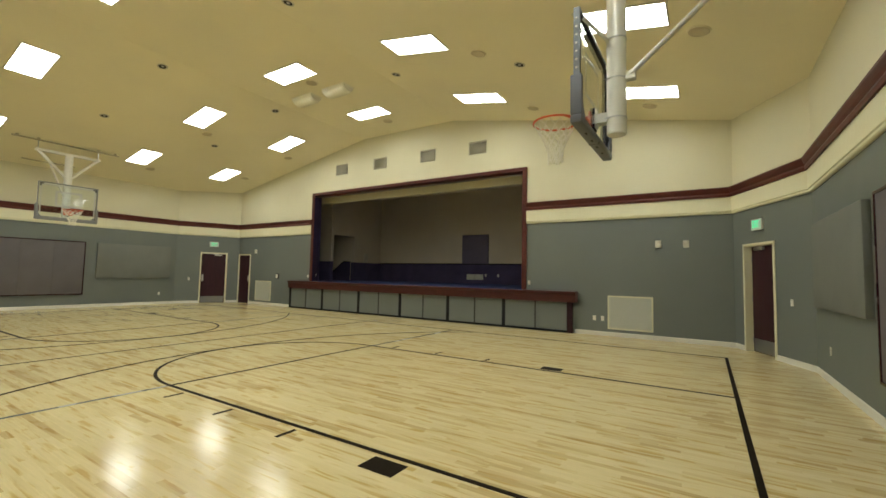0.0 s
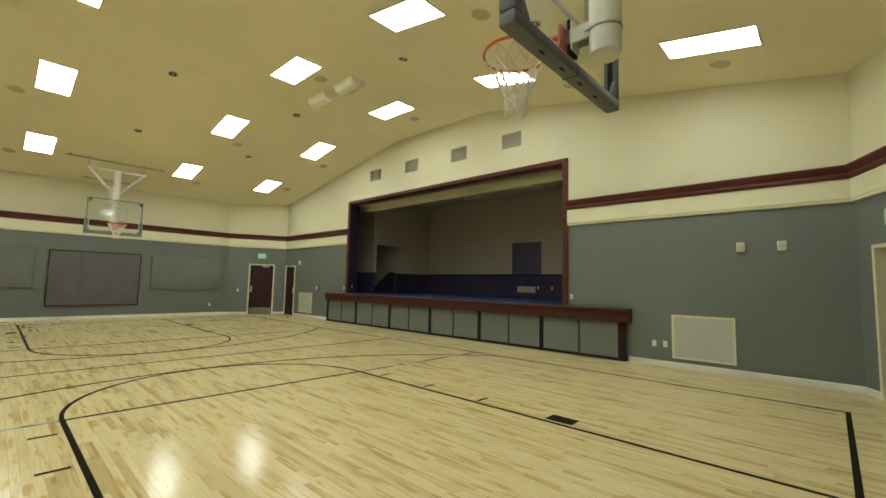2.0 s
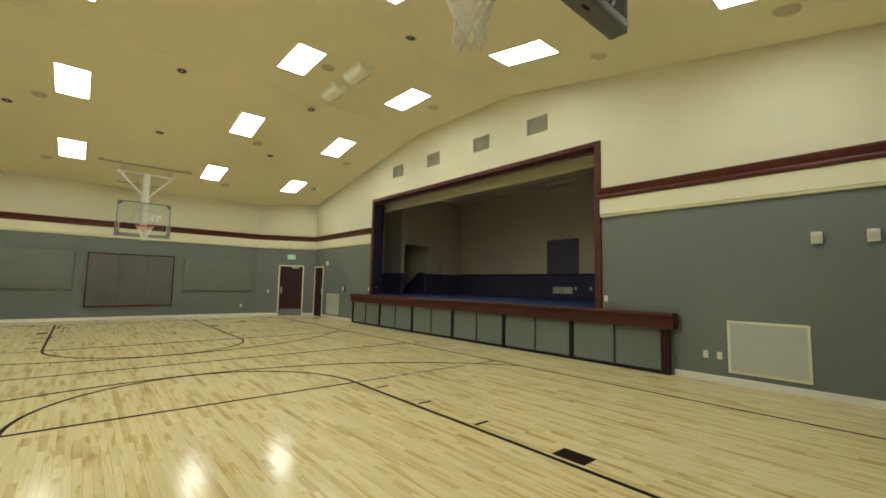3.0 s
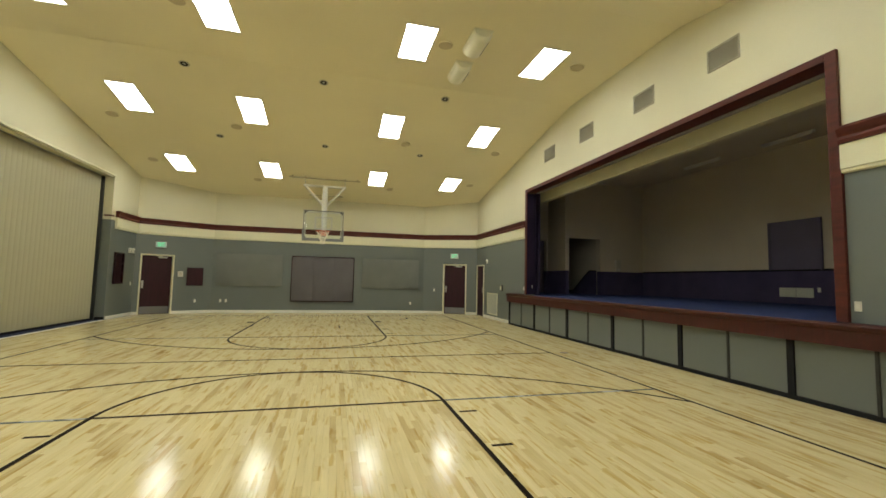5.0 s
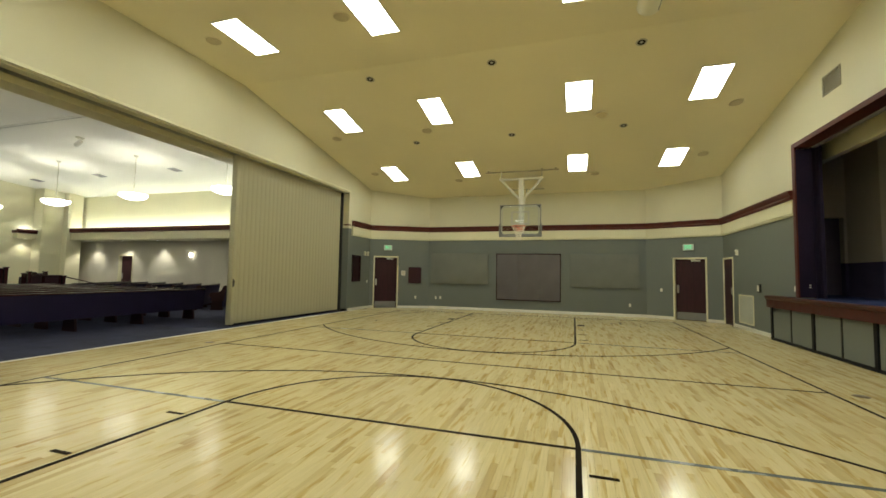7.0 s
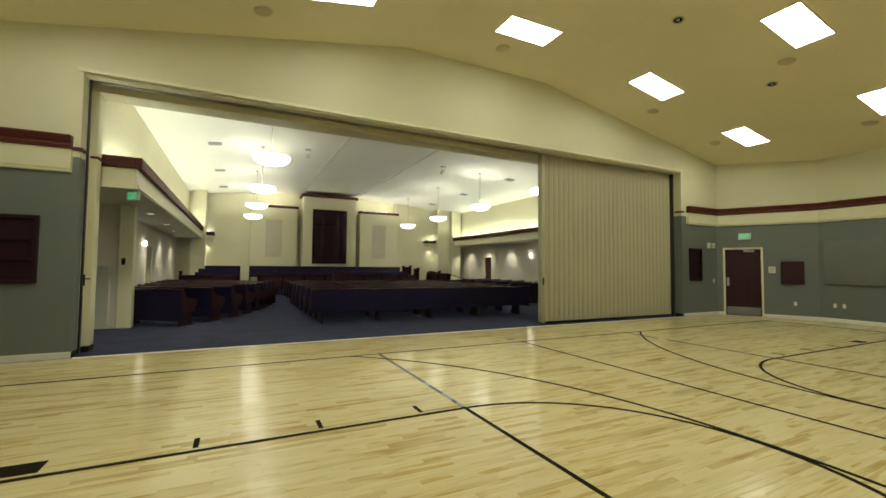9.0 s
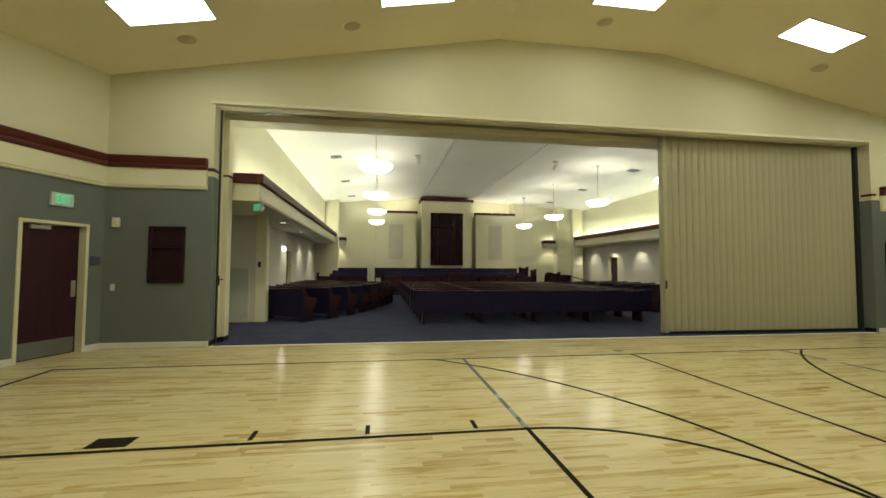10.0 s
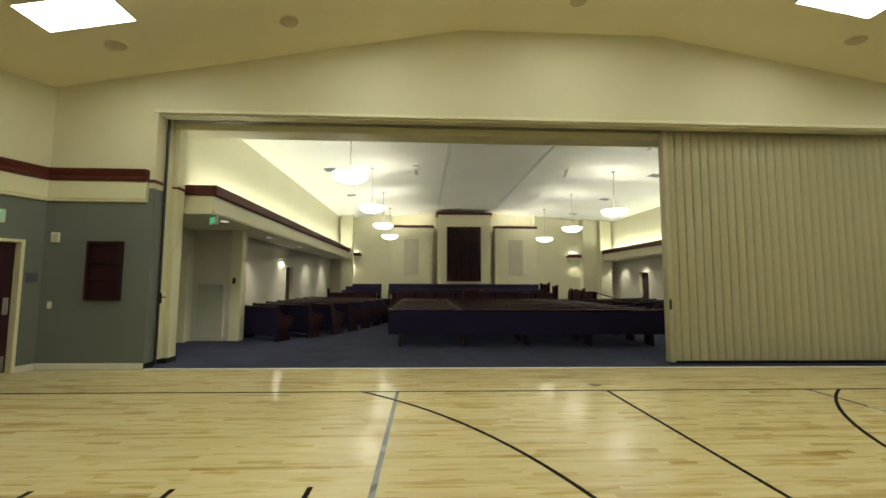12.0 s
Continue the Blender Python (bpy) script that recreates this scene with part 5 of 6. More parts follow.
for s, x0, x1 in ((1, BL, 0.5), (-1, BR, -18.1)):
    bm = bmesh.new()
    box(bm, x0, x1, CY1, YC - 0.86 if s > 0 else YC - 0.30, 2.80, 2.93)
    structure("soffit", bm, M_CHAPELWALL, "ivory soffit over the chapel aisle")
    cb = thing("cove_beam", pose(0, 0, 0), "ivory cove beam with a mahogany top moulding", "cove beam", "", "structure")
    bm = bmesh.new()
    y0 = YC - 0.90
    box(bm, x0 - s * 0.0, x0 + s * 0.05, CY1, y0, 2.82, 3.17, 0.006)
    box(bm, x0 - s * 0.03, x0 + s * 0.0, CY1, y0, 2.82, 2.88, 0.004)
    box(bm, x0 + s * 0.05, x0 + s * 0.65, y0 - 0.08, y0, 2.82, 3.17, 0.006)
    part("fascia", bm, M_TRIM, cb, "ivory painted fascia")
    bm = bmesh.new()
    box(bm, x0 - s * 0.08, x0 + s * 0.05, CY1, y0 + 0.05, 3.17, 3.37, 0.012)
    box(bm, x0 + s * 0.05, x0 + s * 0.65, y0 - 0.08, y0 + 0.05, 3.17, 3.37, 0.012)
    part("moulding", bm, M_MAROON, cb, "mahogany-stained cove moulding")
    bm = bmesh.new()
    box(bm, x0 + s * 0.20, x0 + s * 0.28, CY1 + 0.5, y0 - 0.5, 3.20, 3.24)
    part("cove_tube", bm, M_COVE, cb, "glowing cove tube")
# front wall features
def front(name, x0, x1, y0, y1, z0, z1, mat, label, bevel=0.01):
    bm = bmesh.new()
    box(bm, x0, x1, y0, y1, z0, z1, bevel)
    return structure(name, bm, mat, label)


front("wall_chancel_left", -4.15, 0.6, CY1 - 0.599, CY1, 0, 5.9, M_CHAPELWALL, "ivory front wall beside the chancel", 0)
front("wall_chancel_right", -18.2, -12.55, CY1 - 0.599, CY1, 0, 5.9, M_CHAPELWALL, "ivory front wall beside the chancel", 0)
front("chancel_bay", -9.85, -6.85, CY1 - 0.599, CY1 + 0.5, 0, 5.40, M_CHAPELWALL, "ivory projecting bay behind the organ grille")
front("trim", -9.95, -6.75, CY1 - 0.599, CY1 + 0.56, 5.40, 5.54, M_MAROON, "mahogany cornice over the organ bay")
for x0, x1 in ((-6.55, -4.15), (-12.55, -10.15)):
    front("chancel_screen", x0 + 0.002, x1 - 0.002, CY1 - 0.599, CY1 + 0.30, 0, 4.66, M_CHAPELWALL, "ivory projecting chancel screen wall")
    front("trim", x0 - 0.06, x1 + 0.06, CY1 + 0.002, CY1 + 0.36, 4.66, 4.80, M_MAROON, "mahogany cornice over the chancel screen")
    front("speaker_cloth", (x0 + x1) / 2 - 0.42, (x0 + x1) / 2 + 0.42, CY1 + 0.29, CY1 + 0.305, 1.95, 4.0, M_CLOTH, "tall pale speaker cloth panel", 0.003)
    bm = bmesh.new()
    box(bm, x0 + 0.2, x1 - 0.2, CY1 + 0.03, CY1 + 0.10, 4.803, 4.835)
    structure("cove_lamp", bm, M_FRONTCOVE, "lit cove tube over the chancel screen")
og = thing("organ_grille", pose(-8.33, CY1 + 0.5, 1.6), "tall dark mahogany organ grille on the ivory bay", "organ grille")
bm = bmesh.new()
for x0, x1, z0, z1 in ((-0.97, -0.85, 0, 3.10), (0.85, 0.97, 0, 3.10), (-0.85, 0.85, 2.98, 3.10), (-0.85, 0.85, 0, 0.12)):
    box(bm, x0, x1, 0, 0.10, z0, z1, 0.01)
part("frame", bm, M_PEWWOOD, og)
bm = bmesh.new()
box(bm, -0.85, 0.85, 0, 0.03, 0.12, 2.98)
part("backing", bm, M_BLACK, og)
bm = bmesh.new()
box(bm, -0.012, 0.012, 0.03, 0.07, 0.12, 2.98)
me = finish(bm, "slat", M_DOOR)
for k in range(26):
    shared("slat", me, og, pose(-0.80 + 1.6 * k / 25, 0, 0))
bm = bmesh.new()
for x in (-0.42, 0.42):
    box(bm, x - 0.04, x + 0.04, 0.03, 0.09, 0.12, 2.98)
box(bm, -0.85, 0.85, 0.03, 0.085, 2.2, 2.28)
part("rail", bm, M_PEWWOOD, og)
# corner ledges with lamps
for x0, x1 in ((-2.45, -1.72), (-15.18, -14.45)):
    lg = thing("wall_ledge", pose((x0 + x1) / 2, CY1, 2.75), "ivory lamp ledge with mahogany top beside the chancel", "wall ledge", "lamp ledges")
    h = (x1 - x0) / 2
    bm = bmesh.new()
    box(bm, -h, h, 0, 0.35, 0, 0.25, 0.02)
    part("shelf", bm, M_TRIM, lg)
    bm = bmesh.new()
    box(bm, -h - 0.04, h + 0.04, 0, 0.40, 0.25, 0.38, 0.012)
    box(bm, -h - 0.04, h + 0.04, 0.35, 0.40, 0.38, 0.44, 0.008)
    part("moulding", bm, M_MAROON, lg)
    bm = bmesh.new()
    box(bm, -h + 0.2, h - 0.2, 0.10, 0.16, 0.382, 0.41)
    part("cove_tube", bm, M_COVE, lg, "glowing cove tube")


# pendants
def pendant(at):
    x, y, z = at
    t = thing("pendant_light", pose(x, y, z), "lit white alabaster bowl pendant on a slim rod", "pendant light", "chapel pendants")
    bm = bmesh.new()
    pts = [(0.0, -0.12)] + [(0.43 * math.sin(a), -0.12 + 0.19 * (1 - math.cos(a))) for a in (radians(12 * k) for k in range(1, 8))] + [(0.43, 0.09), (0.415, 0.085)]
    pts += [(r * 0.965, zz + 0.012) for r, zz in reversed(pts[:-2])]
    lathe(bm, pts, 36)
    part("bowl", bm, M_BOWL, t, "glowing alabaster bowl", True)
    bm = bmesh.new()
    bmesh.ops.create_uvsphere(bm, u_segments=16, v_segments=10, radius=0.075, matrix=pose(0, 0, -0.02))
    part("bulb", bm, M_BULB, t, "glowing bulb in the bowl", True)
    ztop = chapel_ceiling_z(x) - z
    bm = bmesh.new()
    rod(bm, (0, 0, 0.35), (0, 0, ztop), 0.012, seg=10)
    rod(bm, (0, 0, 0.30), (0, 0, 0.38), 0.022, seg=10)
    rod(bm, (0, 0, -0.10), (0, 0, 0.35), 0.008, seg=8)
    part("stem", bm, M_BEIGE, t, "pale metal stem")
    bm = bmesh.new()
    lathe(bm, [(0.0, ztop - 0.05), (0.05, ztop - 0.045), (0.075, ztop - 0.01), (0.075, ztop)], 20)
    part("canopy", bm, M_BEIGE, t, smooth=True)
    return t


for p in ((-4.30, -8.9, 4.0), (-4.28, -13.2, 4.0), (-4.27, -17.2, 3.95), (-4.24, -21.0, 3.9), (-12.75, -9.0, 4.0), (-12.75, -13.1, 3.97), (-12.60, -16.9, 3.87), (-12.5, -20.8, 3.82)):
    pendant(p)


# sconces on the aisle walls
def sconce(at):
    t = thing("wall_sconce", at, "lit half-bowl sconce on the taupe aisle wall", "wall sconce", "aisle sconces")
    bm = bmesh.new()
    box(bm, -0.05, 0.05, -0.02, 0, -0.09, 0.09, 0.006)
    part("plate", bm, M_BEIGE, t)
    bm = bmesh.new()
    bmesh.ops.create_uvsphere(bm, u_segments=20, v_segments=12, radius=0.09, matrix=pose(0, -0.075, 0) @ Matrix.Diagonal((1, 0.55, 1, 1)))
    part("shade", bm, M_SCONCE, t, "glowing frosted glass shade", True)
    return t


for y in (-14.3,):
    sconce(pose(WL, y, 2.12, 0, 0, -90))
for y in (-9.4, -15.3):
    sconce(pose(WR, y, 2.12, 0, 0, 90))


def aisle_downlight(x, y, z=2.80, label="lit round downlight in the aisle soffit", watts=SPOT_WATTS):
    t = thing("downlight", pose(x, y, z), label, "downlight", "aisle downlights")
    bm = bmesh.new()
    lathe(bm, [(0.085, -0.004), (0.10, -0.009), (0.115, 0.0)], 20)
    part("ring", bm, M_WHITESTEEL, t, smooth=True)
    bm = bmesh.new()
    lathe(bm, [(0.0, -0.004), (0.085, -0.005)], 20)
    part("lens", bm, M_LENS, t, "glowing lens")
    la = bpy.data.lights.new("aisle_lamp", "SPOT")
    la.energy, la.spot_size, la.spot_blend, la.color, la.shadow_soft_size = watts * 4, radians(95), 0.6, (1, 0.95, 0.8), 0.05
    lo = new("lamp", la)
    lo.parent = t
    lo.matrix_basis = pose(0, 0, -0.03)
    return t


for x, y in ((-1.72, -8.15), (-1.5, -11.4), (-1.45, -14.6), (-1.3, -17.6), (-1.3, -20.4)):
    aisle_downlight(x, y)
for y in (-12.0, -17.0, -19.3, -21.5):
    aisle_downlight(WR + 0.42, y)
for x in (-2.08, -14.82):
    aisle_downlight(x, CY1 + 0.2, 2.748, "lit round downlight under the lamp ledge", SPOT_WATTS * 0.3)
exit_sign(pose(-1.88, -7.42, 2.70, 0, 0, 145) @ Matrix.Diagonal((0.8, 0.8, 0.8, 1)), "lit green exit sign under the chapel cove beam")
grille("return_grille", pose(-0.70, -9.75, 0.765, 0, 0, 180), 0.72, 1.36, 44, "tall pale louvred return grille on the vestibule wall", "air grille", "chapel grilles", M_CHAPELGREY, M_RETURN, back=M_VENT)
outlet(pose(-1.30, -9.70, 1.51, 0, 0, 180), "dark switch plate on the cream pier", "switch", "switch plates", slots=False, h=0.15, mat=M_DARKSTEEL, insert=M_BLACK)
outlet(pose(-1.30, -9.70, 2.24, 0, 0, 180), "small ivory sensor plate high on the cream pier", "sensor", "switch plates", slots=False)
door("door_7", pose(WR, CY0 - 12.95, 0, 0, 0, 90), 0.98, "closed mahogany door in the chapel aisle wall", bar=False, kick=False, depth=0.2)
door("door_8", pose(WL, -9.75 - 5.65, 0, 0, 0, -90), 0.98, "closed mahogany door in the chapel aisle wall", bar=False, kick=False, depth=0.2)


for x in (BL + 0.15, BR - 0.15):
    bm = bmesh.new()
    box(bm, x - 0.32, x + 0.32, -22.35, -22.0, 0, 5.3, 0.008)
    structure("pilaster", bm, M_CHAPELWALL, "ivory pilaster at the end of the cove beam")
    bm = bmesh.new()
    box(bm, *((-1.71, -0.60) if x > CX else (-16.50, -15.19)), CY1, -22.351, 0, 5.45, 0.008)
    structure("pilaster", bm, M_CHAPELWALL, "ivory pilaster at the end of the cove beam")
# pews
PEW_END = [(-0.012, 0.33), (0.066, 0.83), (0.058, 0.875), (0.022, 0.888), (-0.025, 0.862), (-0.065, 0.77), (-0.115, 0.69), (-0.20, 0.650), (-0.34, 0.640),
           (-0.425, 0.625), (-0.475, 0.575), (-0.478, 0.515), (-0.435, 0.465), (-0.405, 0.40), (-0.42, 0.33)]


def prism(bm, pts, x0, x1):
    """A board of thickness x0 to x1 cut to an outline in y and z."""
    r0, r1 = [[bm.verts.new((x, a, b)) for a, b in pts] for x in (x0, x1)]
    bm.faces.new(r0)
    bm.faces.new(r1[::-1])
    for i in range(len(pts)):
        k = (i + 1) % len(pts)
        bm.faces.new((r0[i], r1[i], r1[k], r0[k]))


def pew(at, length, foot, hem, label):
    """Faces -y; its back is at y = 0 and its feet stand in from the ends."""
    t = thing("pew", at, label, "pew", "chapel pews")
    h = length / 2
    bm = bmesh.new()
    prism(bm, [(0.078 - 0.145 * (0.835 - hem), hem), (0.078, 0.835), (0.025, 0.835), (-0.045, 0.44), (-0.05, hem)], -h + 0.012, h - 0.012)
    part("backrest", bm, M_PEWBACK, t, "navy upholstered back")
    bm = bmesh.new()
    box(bm, -h + 0.03, h - 0.03, 0.015, 0.098, 0.836, 0.875, 0.014, 3)
    part("top_rail", bm, M_PEWWOOD, t, "polished mahogany cap rail", True)
    bm = bmesh.new()
    box(bm, -h + 0.05, h - 0.05, -0.47, -0.046, 0.36, 0.44, 0.02, 3)
    part("seat", bm, M_PEWBACK, t, "navy upholstered seat", True)
    for sx in (-1, 1):
        bm = bmesh.new()
        prism(bm, PEW_END, sx * h, sx * (h - 0.05))
        bmesh.ops.recalc_face_normals(bm, faces=bm.faces)
        part("end_panel", bm, M_PEWEND, t, "scrolled mahogany pew end")
    n = max(1, round((length - 2 * foot) / 1.5))
    for k in range(n + 1):
        bm = bmesh.new()
        x = foot - h + (length - 2 * foot) * k / n
        prism(bm, [(-0.03, 0.0), (-0.03, 0.06), (-0.07, 0.36), (-0.40, 0.36), (-0.43, 0.06), (-0.45, 0.0)], x - 0.025, x + 0.025)
        part("leg", bm, M_RACK, t)
    return t


for k in range(8):
    pew(pose(-8.59, -8.78 - 0.95 * k, 0), 6.62, 0.28, 0.28, "long dark mahogany pew with navy upholstered back")
# the side pews turn towards the pulpit
AISLE_ENDS = ((-2.50, -9.50), (-3.08, -10.22), (-3.52, -10.95), (-3.88, -11.72), (-4.16, -12.56), (-4.40, -13.42), (-4.62, -14.32), (-4.82, -15.25))
TURN, WALL_END = radians(33), -1.12
for x, y in AISLE_ENDS:
    length = (WALL_END - x) / math.cos(TURN)
    for s in (1, -1):
        pew(pose(-8.59 + s * ((x + WALL_END) / 2 + 8.59), y - (WALL_END - x) / 2 * math.tan(TURN), 0, 0, 0, -33 * s), length, 0.11, 0.12, "dark mahogany side pew turned towards the pulpit")

# rostrum
bm = bmesh.new()
box(bm, -15.0, -1.2, CY1, -20.3, 0, 0.30, 0.01)
box(bm, -13.2, -4.1, CY1, -21.4, 0.30, 0.55, 0.01)
structure("rostrum", bm, M_BLUECARPET, "carpeted rostrum steps of the chapel")
def panelled_rail(x0, x1, y, z0, z1, label):
    t = thing("choir_rail", pose((x0 + x1) / 2, y, z0), label, "choir rail", "choir rails")
    h, H = abs(x1 - x0) / 2, z1 - z0
    bm = bmesh.new()
    box(bm, -h, h, -0.04, 0.0, 0, H - 0.06, 0.004)
    part("panel", bm, M_DOOR, t)
    bm = bmesh.new()
    box(bm, -h - 0.04, h + 0.04, -0.09, 0.06, H - 0.06, H, 0.012)
    part("cap", bm, M_PEWWOOD, t)
    n = max(2, int(2 * h / 1.0))
    for k in range(n + 1):
        bm = bmesh.new()
        x = -h + 2 * h * k / n
        box(bm, x - 0.05, x + 0.05, 0.0, 0.02, 0, H - 0.06, 0.003)
        part("stile", bm, M_PEWWOOD, t)
    return t


def choir_bench(x0, x1, y, z, low, high, seat, label):
    """A bench on a tier; its back's edge runs along y."""
    t = thing("choir_bench", pose((x0 + x1) / 2, y, z), label, "choir bench", "choir benches")
    h = abs(x1 - x0) / 2
    bm = bmesh.new()
    box(bm, -h, h, -0.05, 0.0, low, high, 0.02, 2)
    part("backrest", bm, M_PEWBACK, t, smooth=True)
    bm = bmesh.new()
    box(bm, -h, h, 0.0, 0.45, seat - 0.11, seat, 0.02, 2)
    part("seat", bm, M_PEWBACK, t, smooth=True)
    for x in (-h + 0.03, h - 0.03) if h < 2 else (-h + 0.03, 0, h - 0.03):
        bm = bmesh.new()
        box(bm, x - 0.03, x + 0.03, -0.046, 0.44, 0, 0.60 if x else seat - 0.111, 0.01)
        part("end_panel", bm, M_PEWEND, t)


panelled_rail(-4.62, -12.83, -20.2, 0.30, 1.02, "dark mahogany panelled choir rail on the rostrum")
panelled_rail(-4.75, -12.45, -21.3, 0.55, 1.20, "dark mahogany panelled choir rail on the rostrum")
choir_bench(-4.70, -12.50, -20.9, 0.30, 0.35, 0.88, 0.44, "long navy upholstered choir bench")
choir_bench(-4.15, -12.50, -22.0, 0.55, 0.35, 0.895, 0.44, "long navy upholstered choir bench")
panelled_rail(-12.40, -12.70, -21.02, 0.30, 1.46, "narrow mahogany panel between the choir newels")
panelled_rail(-12.80, -12.95, -20.45, 0.30, 1.36, "narrow mahogany panel between the choir newels")
panelled_rail(-13.70, -14.52, -20.58, 0.30, 1.17, "narrow mahogany panel between the rostrum newels")
panelled_rail(-1.27, -3.62, -20.25, 0.30, 1.00, "short mahogany rail beside the rostrum")
panelled_rail(-13.62, -14.86, -20.25, 0.30, 1.10, "short mahogany rail beside the rostrum")
choir_bench(-1.80, -3.62, -20.9, 0.30, 0.02, 0.82, 0.44, "short navy bench behind a mahogany rail")
choir_bench(-13.75, -14.86, -20.9, 0.30, 0.02, 0.70, 0.44, "short navy bench behind a mahogany rail")
choir_bench(-1.88, -3.55, -21.55, 0.30, 0.02, 0.985, 0.44, "short navy bench on the middle side tier")
choir_bench(-1.98, -3.74, -22.15, 0.30, 0.02, 1.135, 0.60, "short navy bench on the upper side tier")
pul = thing("pulpit", pose(-8.6, -20.0, 0.30), "mahogany pulpit at the middle of the rostrum", "pulpit")
bm = bmesh.new()
box(bm, -0.50, 0.50, -0.35, 0.0, 0, 0.78, 0.01)
part("body", bm, M_DOOR, pul)
bm = bmesh.new()
box(bm, -0.54, 0.54, -0.42, 0.06, 0.78, 0.84, 0.01)
part("top", bm, M_PEWWOOD, pul)

# ceiling diffusers, spotlights and detectors of the chapel
def on_chapel_ceiling(x, y):
    e = x - CX
    return pose(x, y, chapel_ceiling_z(x), 0, 0 if abs(e) < 1.6 else math.degrees(math.atan(0.10)) * (1 if e > 0 else -1), 0)


def diffuser(at):
    t = thing("ceiling_vent", at, "square grey air diffuser in the chapel ceiling", "air diffuser", "chapel diffusers")
    bm = bmesh.new()
    box(bm, -0.19, 0.19, -0.19, 0.19, -0.012, 0.0, 0.004)
    part("plate", bm, M_VENT, t)
    for k in range(3):
        q = 0.15 - 0.045 * k
        bm = bmesh.new()
        for x0, x1, y0, y1 in ((-q, -q + 0.014, -q, q), (q - 0.014, q, -q, q), (-q + 0.014, q - 0.014, -q, -q + 0.014), (-q + 0.014, q - 0.014, q - 0.014, q)):
            box(bm, x0, x1, y0, y1, -0.02, -0.012)
        part("louvre", bm, M_VENT, t)
    return t


def spotlight(at):
    t = thing("spotlight", at, "small white aimed ceiling spotlight on a round base", "spotlight", "chapel spotlights")
    bm = bmesh.new()
    lathe(bm, [(0.0, -0.03), (0.09, -0.03), (0.115, -0.012), (0.12, 0.0)], 20)
    base = part("base", bm, M_BEIGE, t, smooth=True)
    bm = bmesh.new()
    rod(bm, (0, 0, -0.03), (0, 0, -0.13), 0.016, seg=10)
    part("yoke", bm, M_WHITESTEEL, base)
    bm = bmesh.new()
    rod(bm, (0, 0.08, -0.12), (0, -0.13, -0.25), 0.065, seg=18)
    part("head", bm, M_WHITESTEEL, t, smooth=True)
    return t


def detector(at):
    t = thing("smoke_detector", at, "small round white detector on the chapel ceiling", "smoke detector", "chapel detectors")
    bm = bmesh.new()
    lathe(bm, [(0.0, -0.045), (0.05, -0.042), (0.065, -0.022), (0.07, 0.0)], 20)
    part("cover", bm, M_PLASTIC, t, smooth=True)
    return t


for x in (-2.87, -14.2):
    for y in (-13.0, -17.15, -21.1):
        diffuser(on_chapel_ceiling(x, y))
for x in (-5.77, -11.15):
    spotlight(on_chapel_ceiling(x, -13.4))
for x, y in ((-4.19, -9.97), (-12.7, -10.6)):
    detector(on_chapel_ceiling(x, y))


# posts and handrail beside the rostrum
def newel(x, y, z0, z1):
    t = thing("newel_post", pose(x, y, z0), "dark mahogany newel post with a flat cap", "newel post", "rostrum newels")
    bm = bmesh.new()
    box(bm, -0.055, 0.055, -0.055, 0.055, 0, z1 - z0 - 0.05, 0.006)
    part("shaft", bm, M_PEWWOOD, t)
    bm = bmesh.new()
    box(bm, -0.08, 0.08, -0.08, 0.08, z1 - z0 - 0.05, z1 - z0, 0.01)
    part("cap", bm, M_PEWWOOD, t)


for x, y, z0, z1 in ((-12.90, -20.12, 0.30, 1.42), (-12.36, -21.12, 0.30, 1.52), (-12.74, -20.95, 0.30, 1.55), (-4.53, -20.12, 0.30, 1.12), (-13.66, -20.12, 0.30, 1.25),
                     (-14.08, -20.62, 0.30, 1.22), (-14.50, -20.62, 0.30, 1.25), (-14.92, -20.12, 0.30, 1.08), (-1.31, -20.12, 0.30, 1.18)):
    newel(x, y, z0, z1)
t = thing("handrail", pose(0, 0, 0), "slim dark handrail sloping down beside the rostrum", "handrail")
bm = bmesh.new()
rod(bm, (-14.92, -20.02, 1.02), (-16.0, -19.6, 0.70), 0.025, seg=10)
part("rail", bm, M_PEWWOOD, t, smooth=True)
bm = bmesh.new()
rod(bm, (-15.95, -19.62, 0.0), (-15.95, -19.62, 0.71), 0.02, seg=10)
part("post", bm, M_PEWWOOD, t, smooth=True)

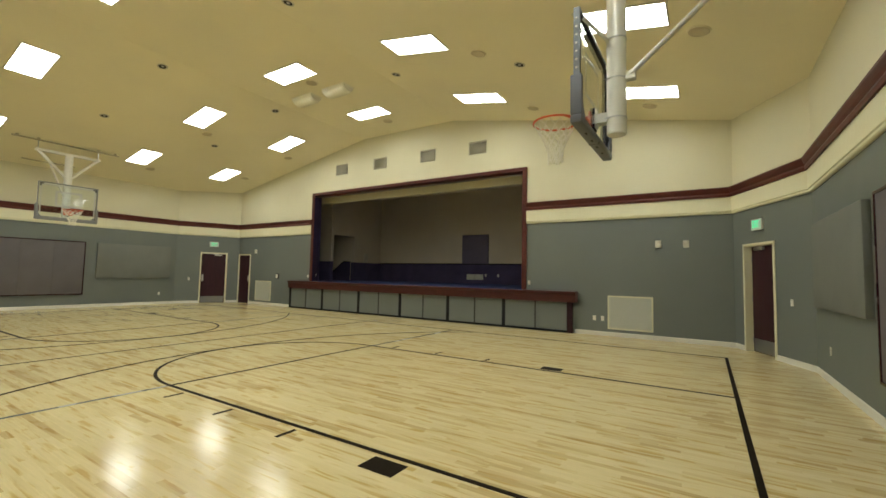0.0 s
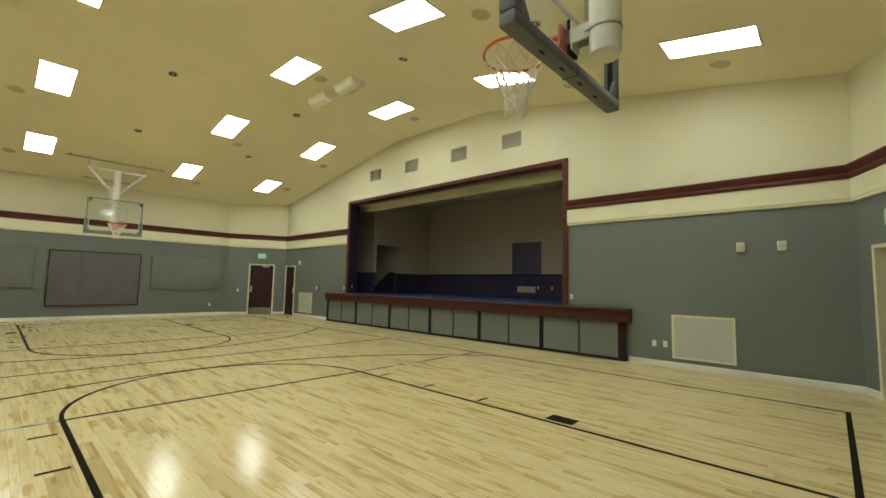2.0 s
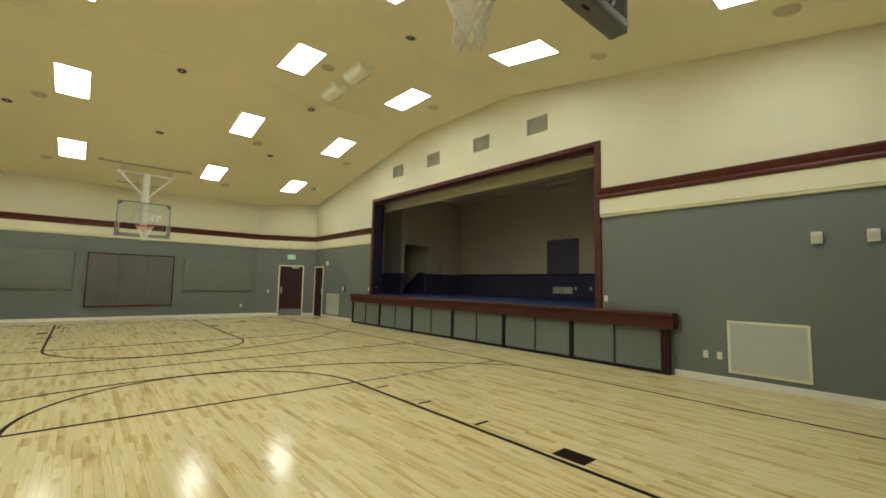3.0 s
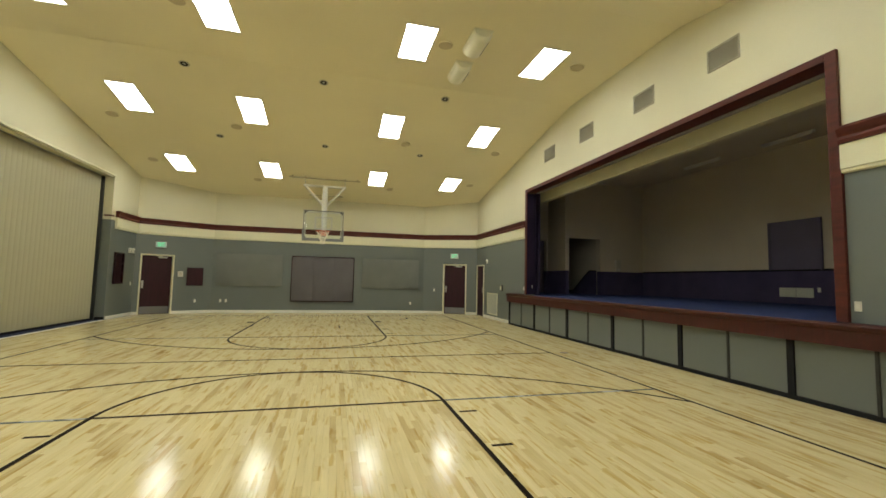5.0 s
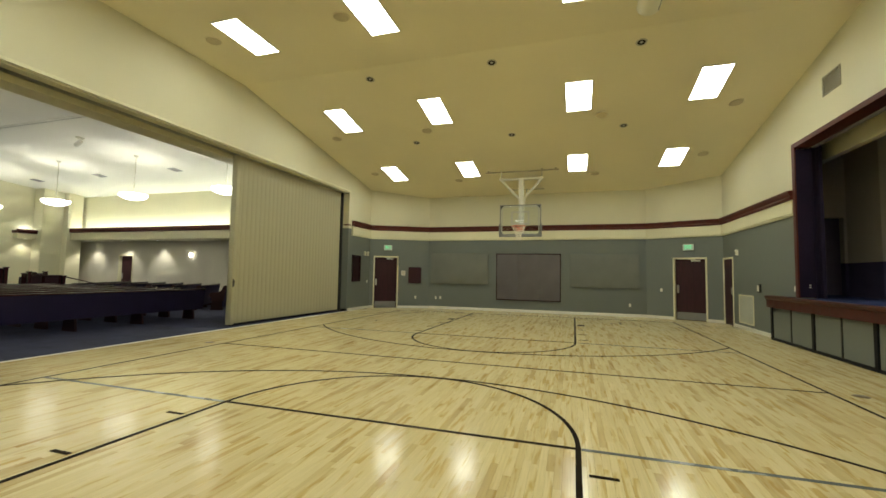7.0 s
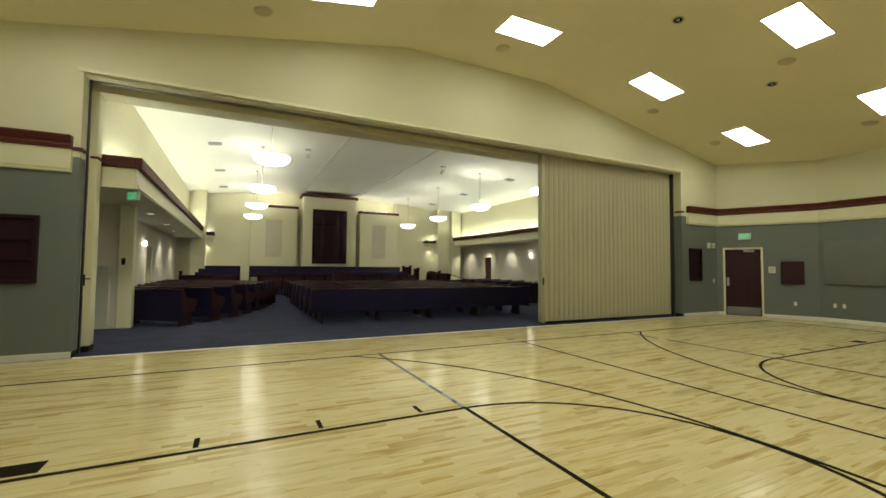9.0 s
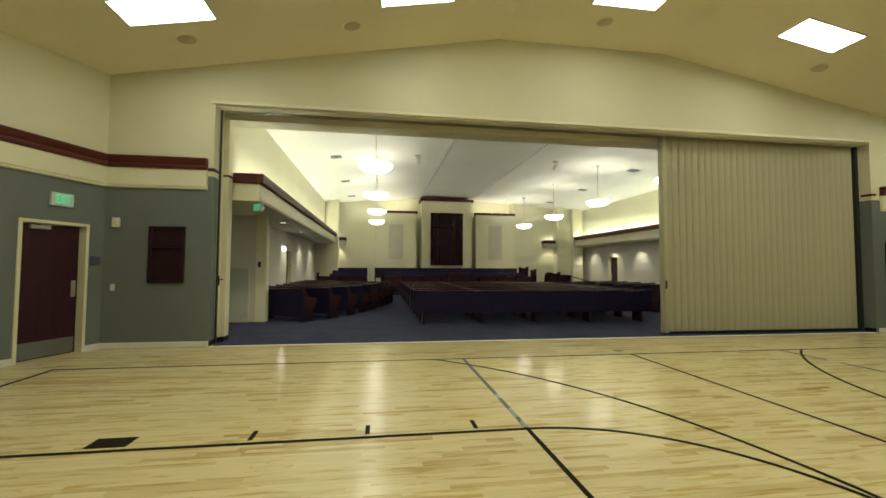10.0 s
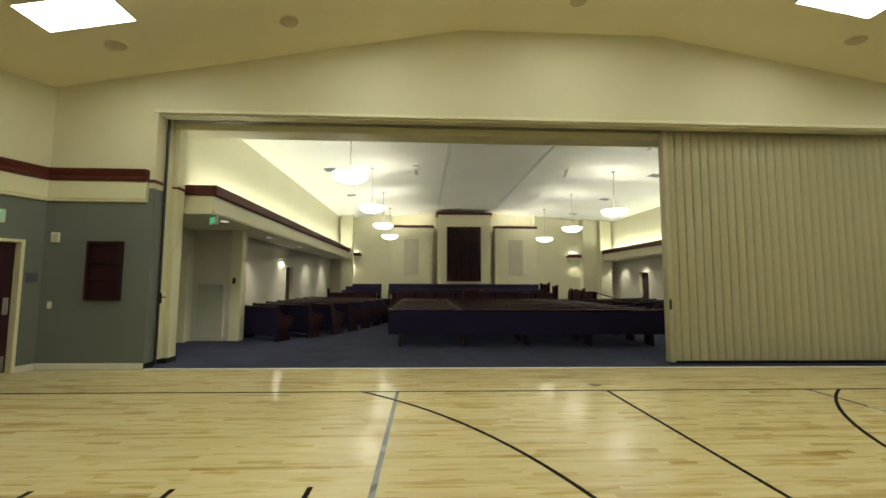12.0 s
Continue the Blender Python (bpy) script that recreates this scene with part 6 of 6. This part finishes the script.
# ---- maple strips of the hall floor ----
# strips run along x; those of the middle stretch are objects of their own
STRIP, rng = 0.0572, random.Random(5)
strip_meshes = {}


def strip_mesh(length):
    key = round(length, 2)
    if key not in strip_meshes:
        g = 0.0004
        h = key / 2 - g
        w = STRIP / 2 - g
        vs = [(-h, -w, 0), (h, -w, 0), (h, w, 0), (-h, w, 0), (-h, -w, -0.012), (h, -w, -0.012), (h, w, -0.012), (-h, w, -0.012)]
        me = bpy.data.meshes.new("plank")
        me.from_pydata(vs, [], [(0, 1, 2, 3), (0, 4, 5, 1), (1, 5, 6, 2), (2, 6, 7, 3), (3, 7, 4, 0)])
        me.materials.append(M_PLANK)
        strip_meshes[key] = me
    return strip_meshes[key]


verts, faces = [], []
singles = 0
y = YC + 0.03
while y < YS - 0.002:
    x = XF + 0.0 - rng.random() * 0.8
    while x < XN:
        length = rng.choice((0.24, 0.3, 0.36, 0.42, 0.5, 0.6, 0.7, 0.8, 0.95, 1.1))
        x1 = x + length
        a, b = max(x, XF), min(x1, XN)
        if b - a > 0.02:
            cx, cy = (a + b) / 2, y + STRIP / 2
            if singles < 300 and -6.6 < cx < -3.4 and -2.05 < cy < -0.1 and abs(b - a - length) < 1e-6:
                shared("plank", strip_mesh(length), FLOOR, pose(cx, cy, 0))
                singles += 1
            else:
                g = 0.0004
                k = len(verts)
                verts += [(a + g, y + g, 0), (b - g, y + g, 0), (b - g, y + STRIP - g, 0), (a + g, y + STRIP - g, 0),
                          (a + g, y + g, -0.012), (b - g, y + g, -0.012), (b - g, y + STRIP - g, -0.012), (a + g, y + STRIP - g, -0.012)]
                faces += [(k, k + 1, k + 2, k + 3), (k, k + 4, k + 5, k + 1), (k + 1, k + 5, k + 6, k + 2), (k + 2, k + 6, k + 7, k + 3), (k + 3, k + 7, k + 4, k)]
        x = x1
    y += STRIP
me = bpy.data.meshes.new("planks")
me.from_pydata(verts, [], faces)
me.materials.append(M_FLOOR)
ob = new("planks", me)
ob.parent = FLOOR
tagged(ob, "polished maple strips", "", "", "stuff")
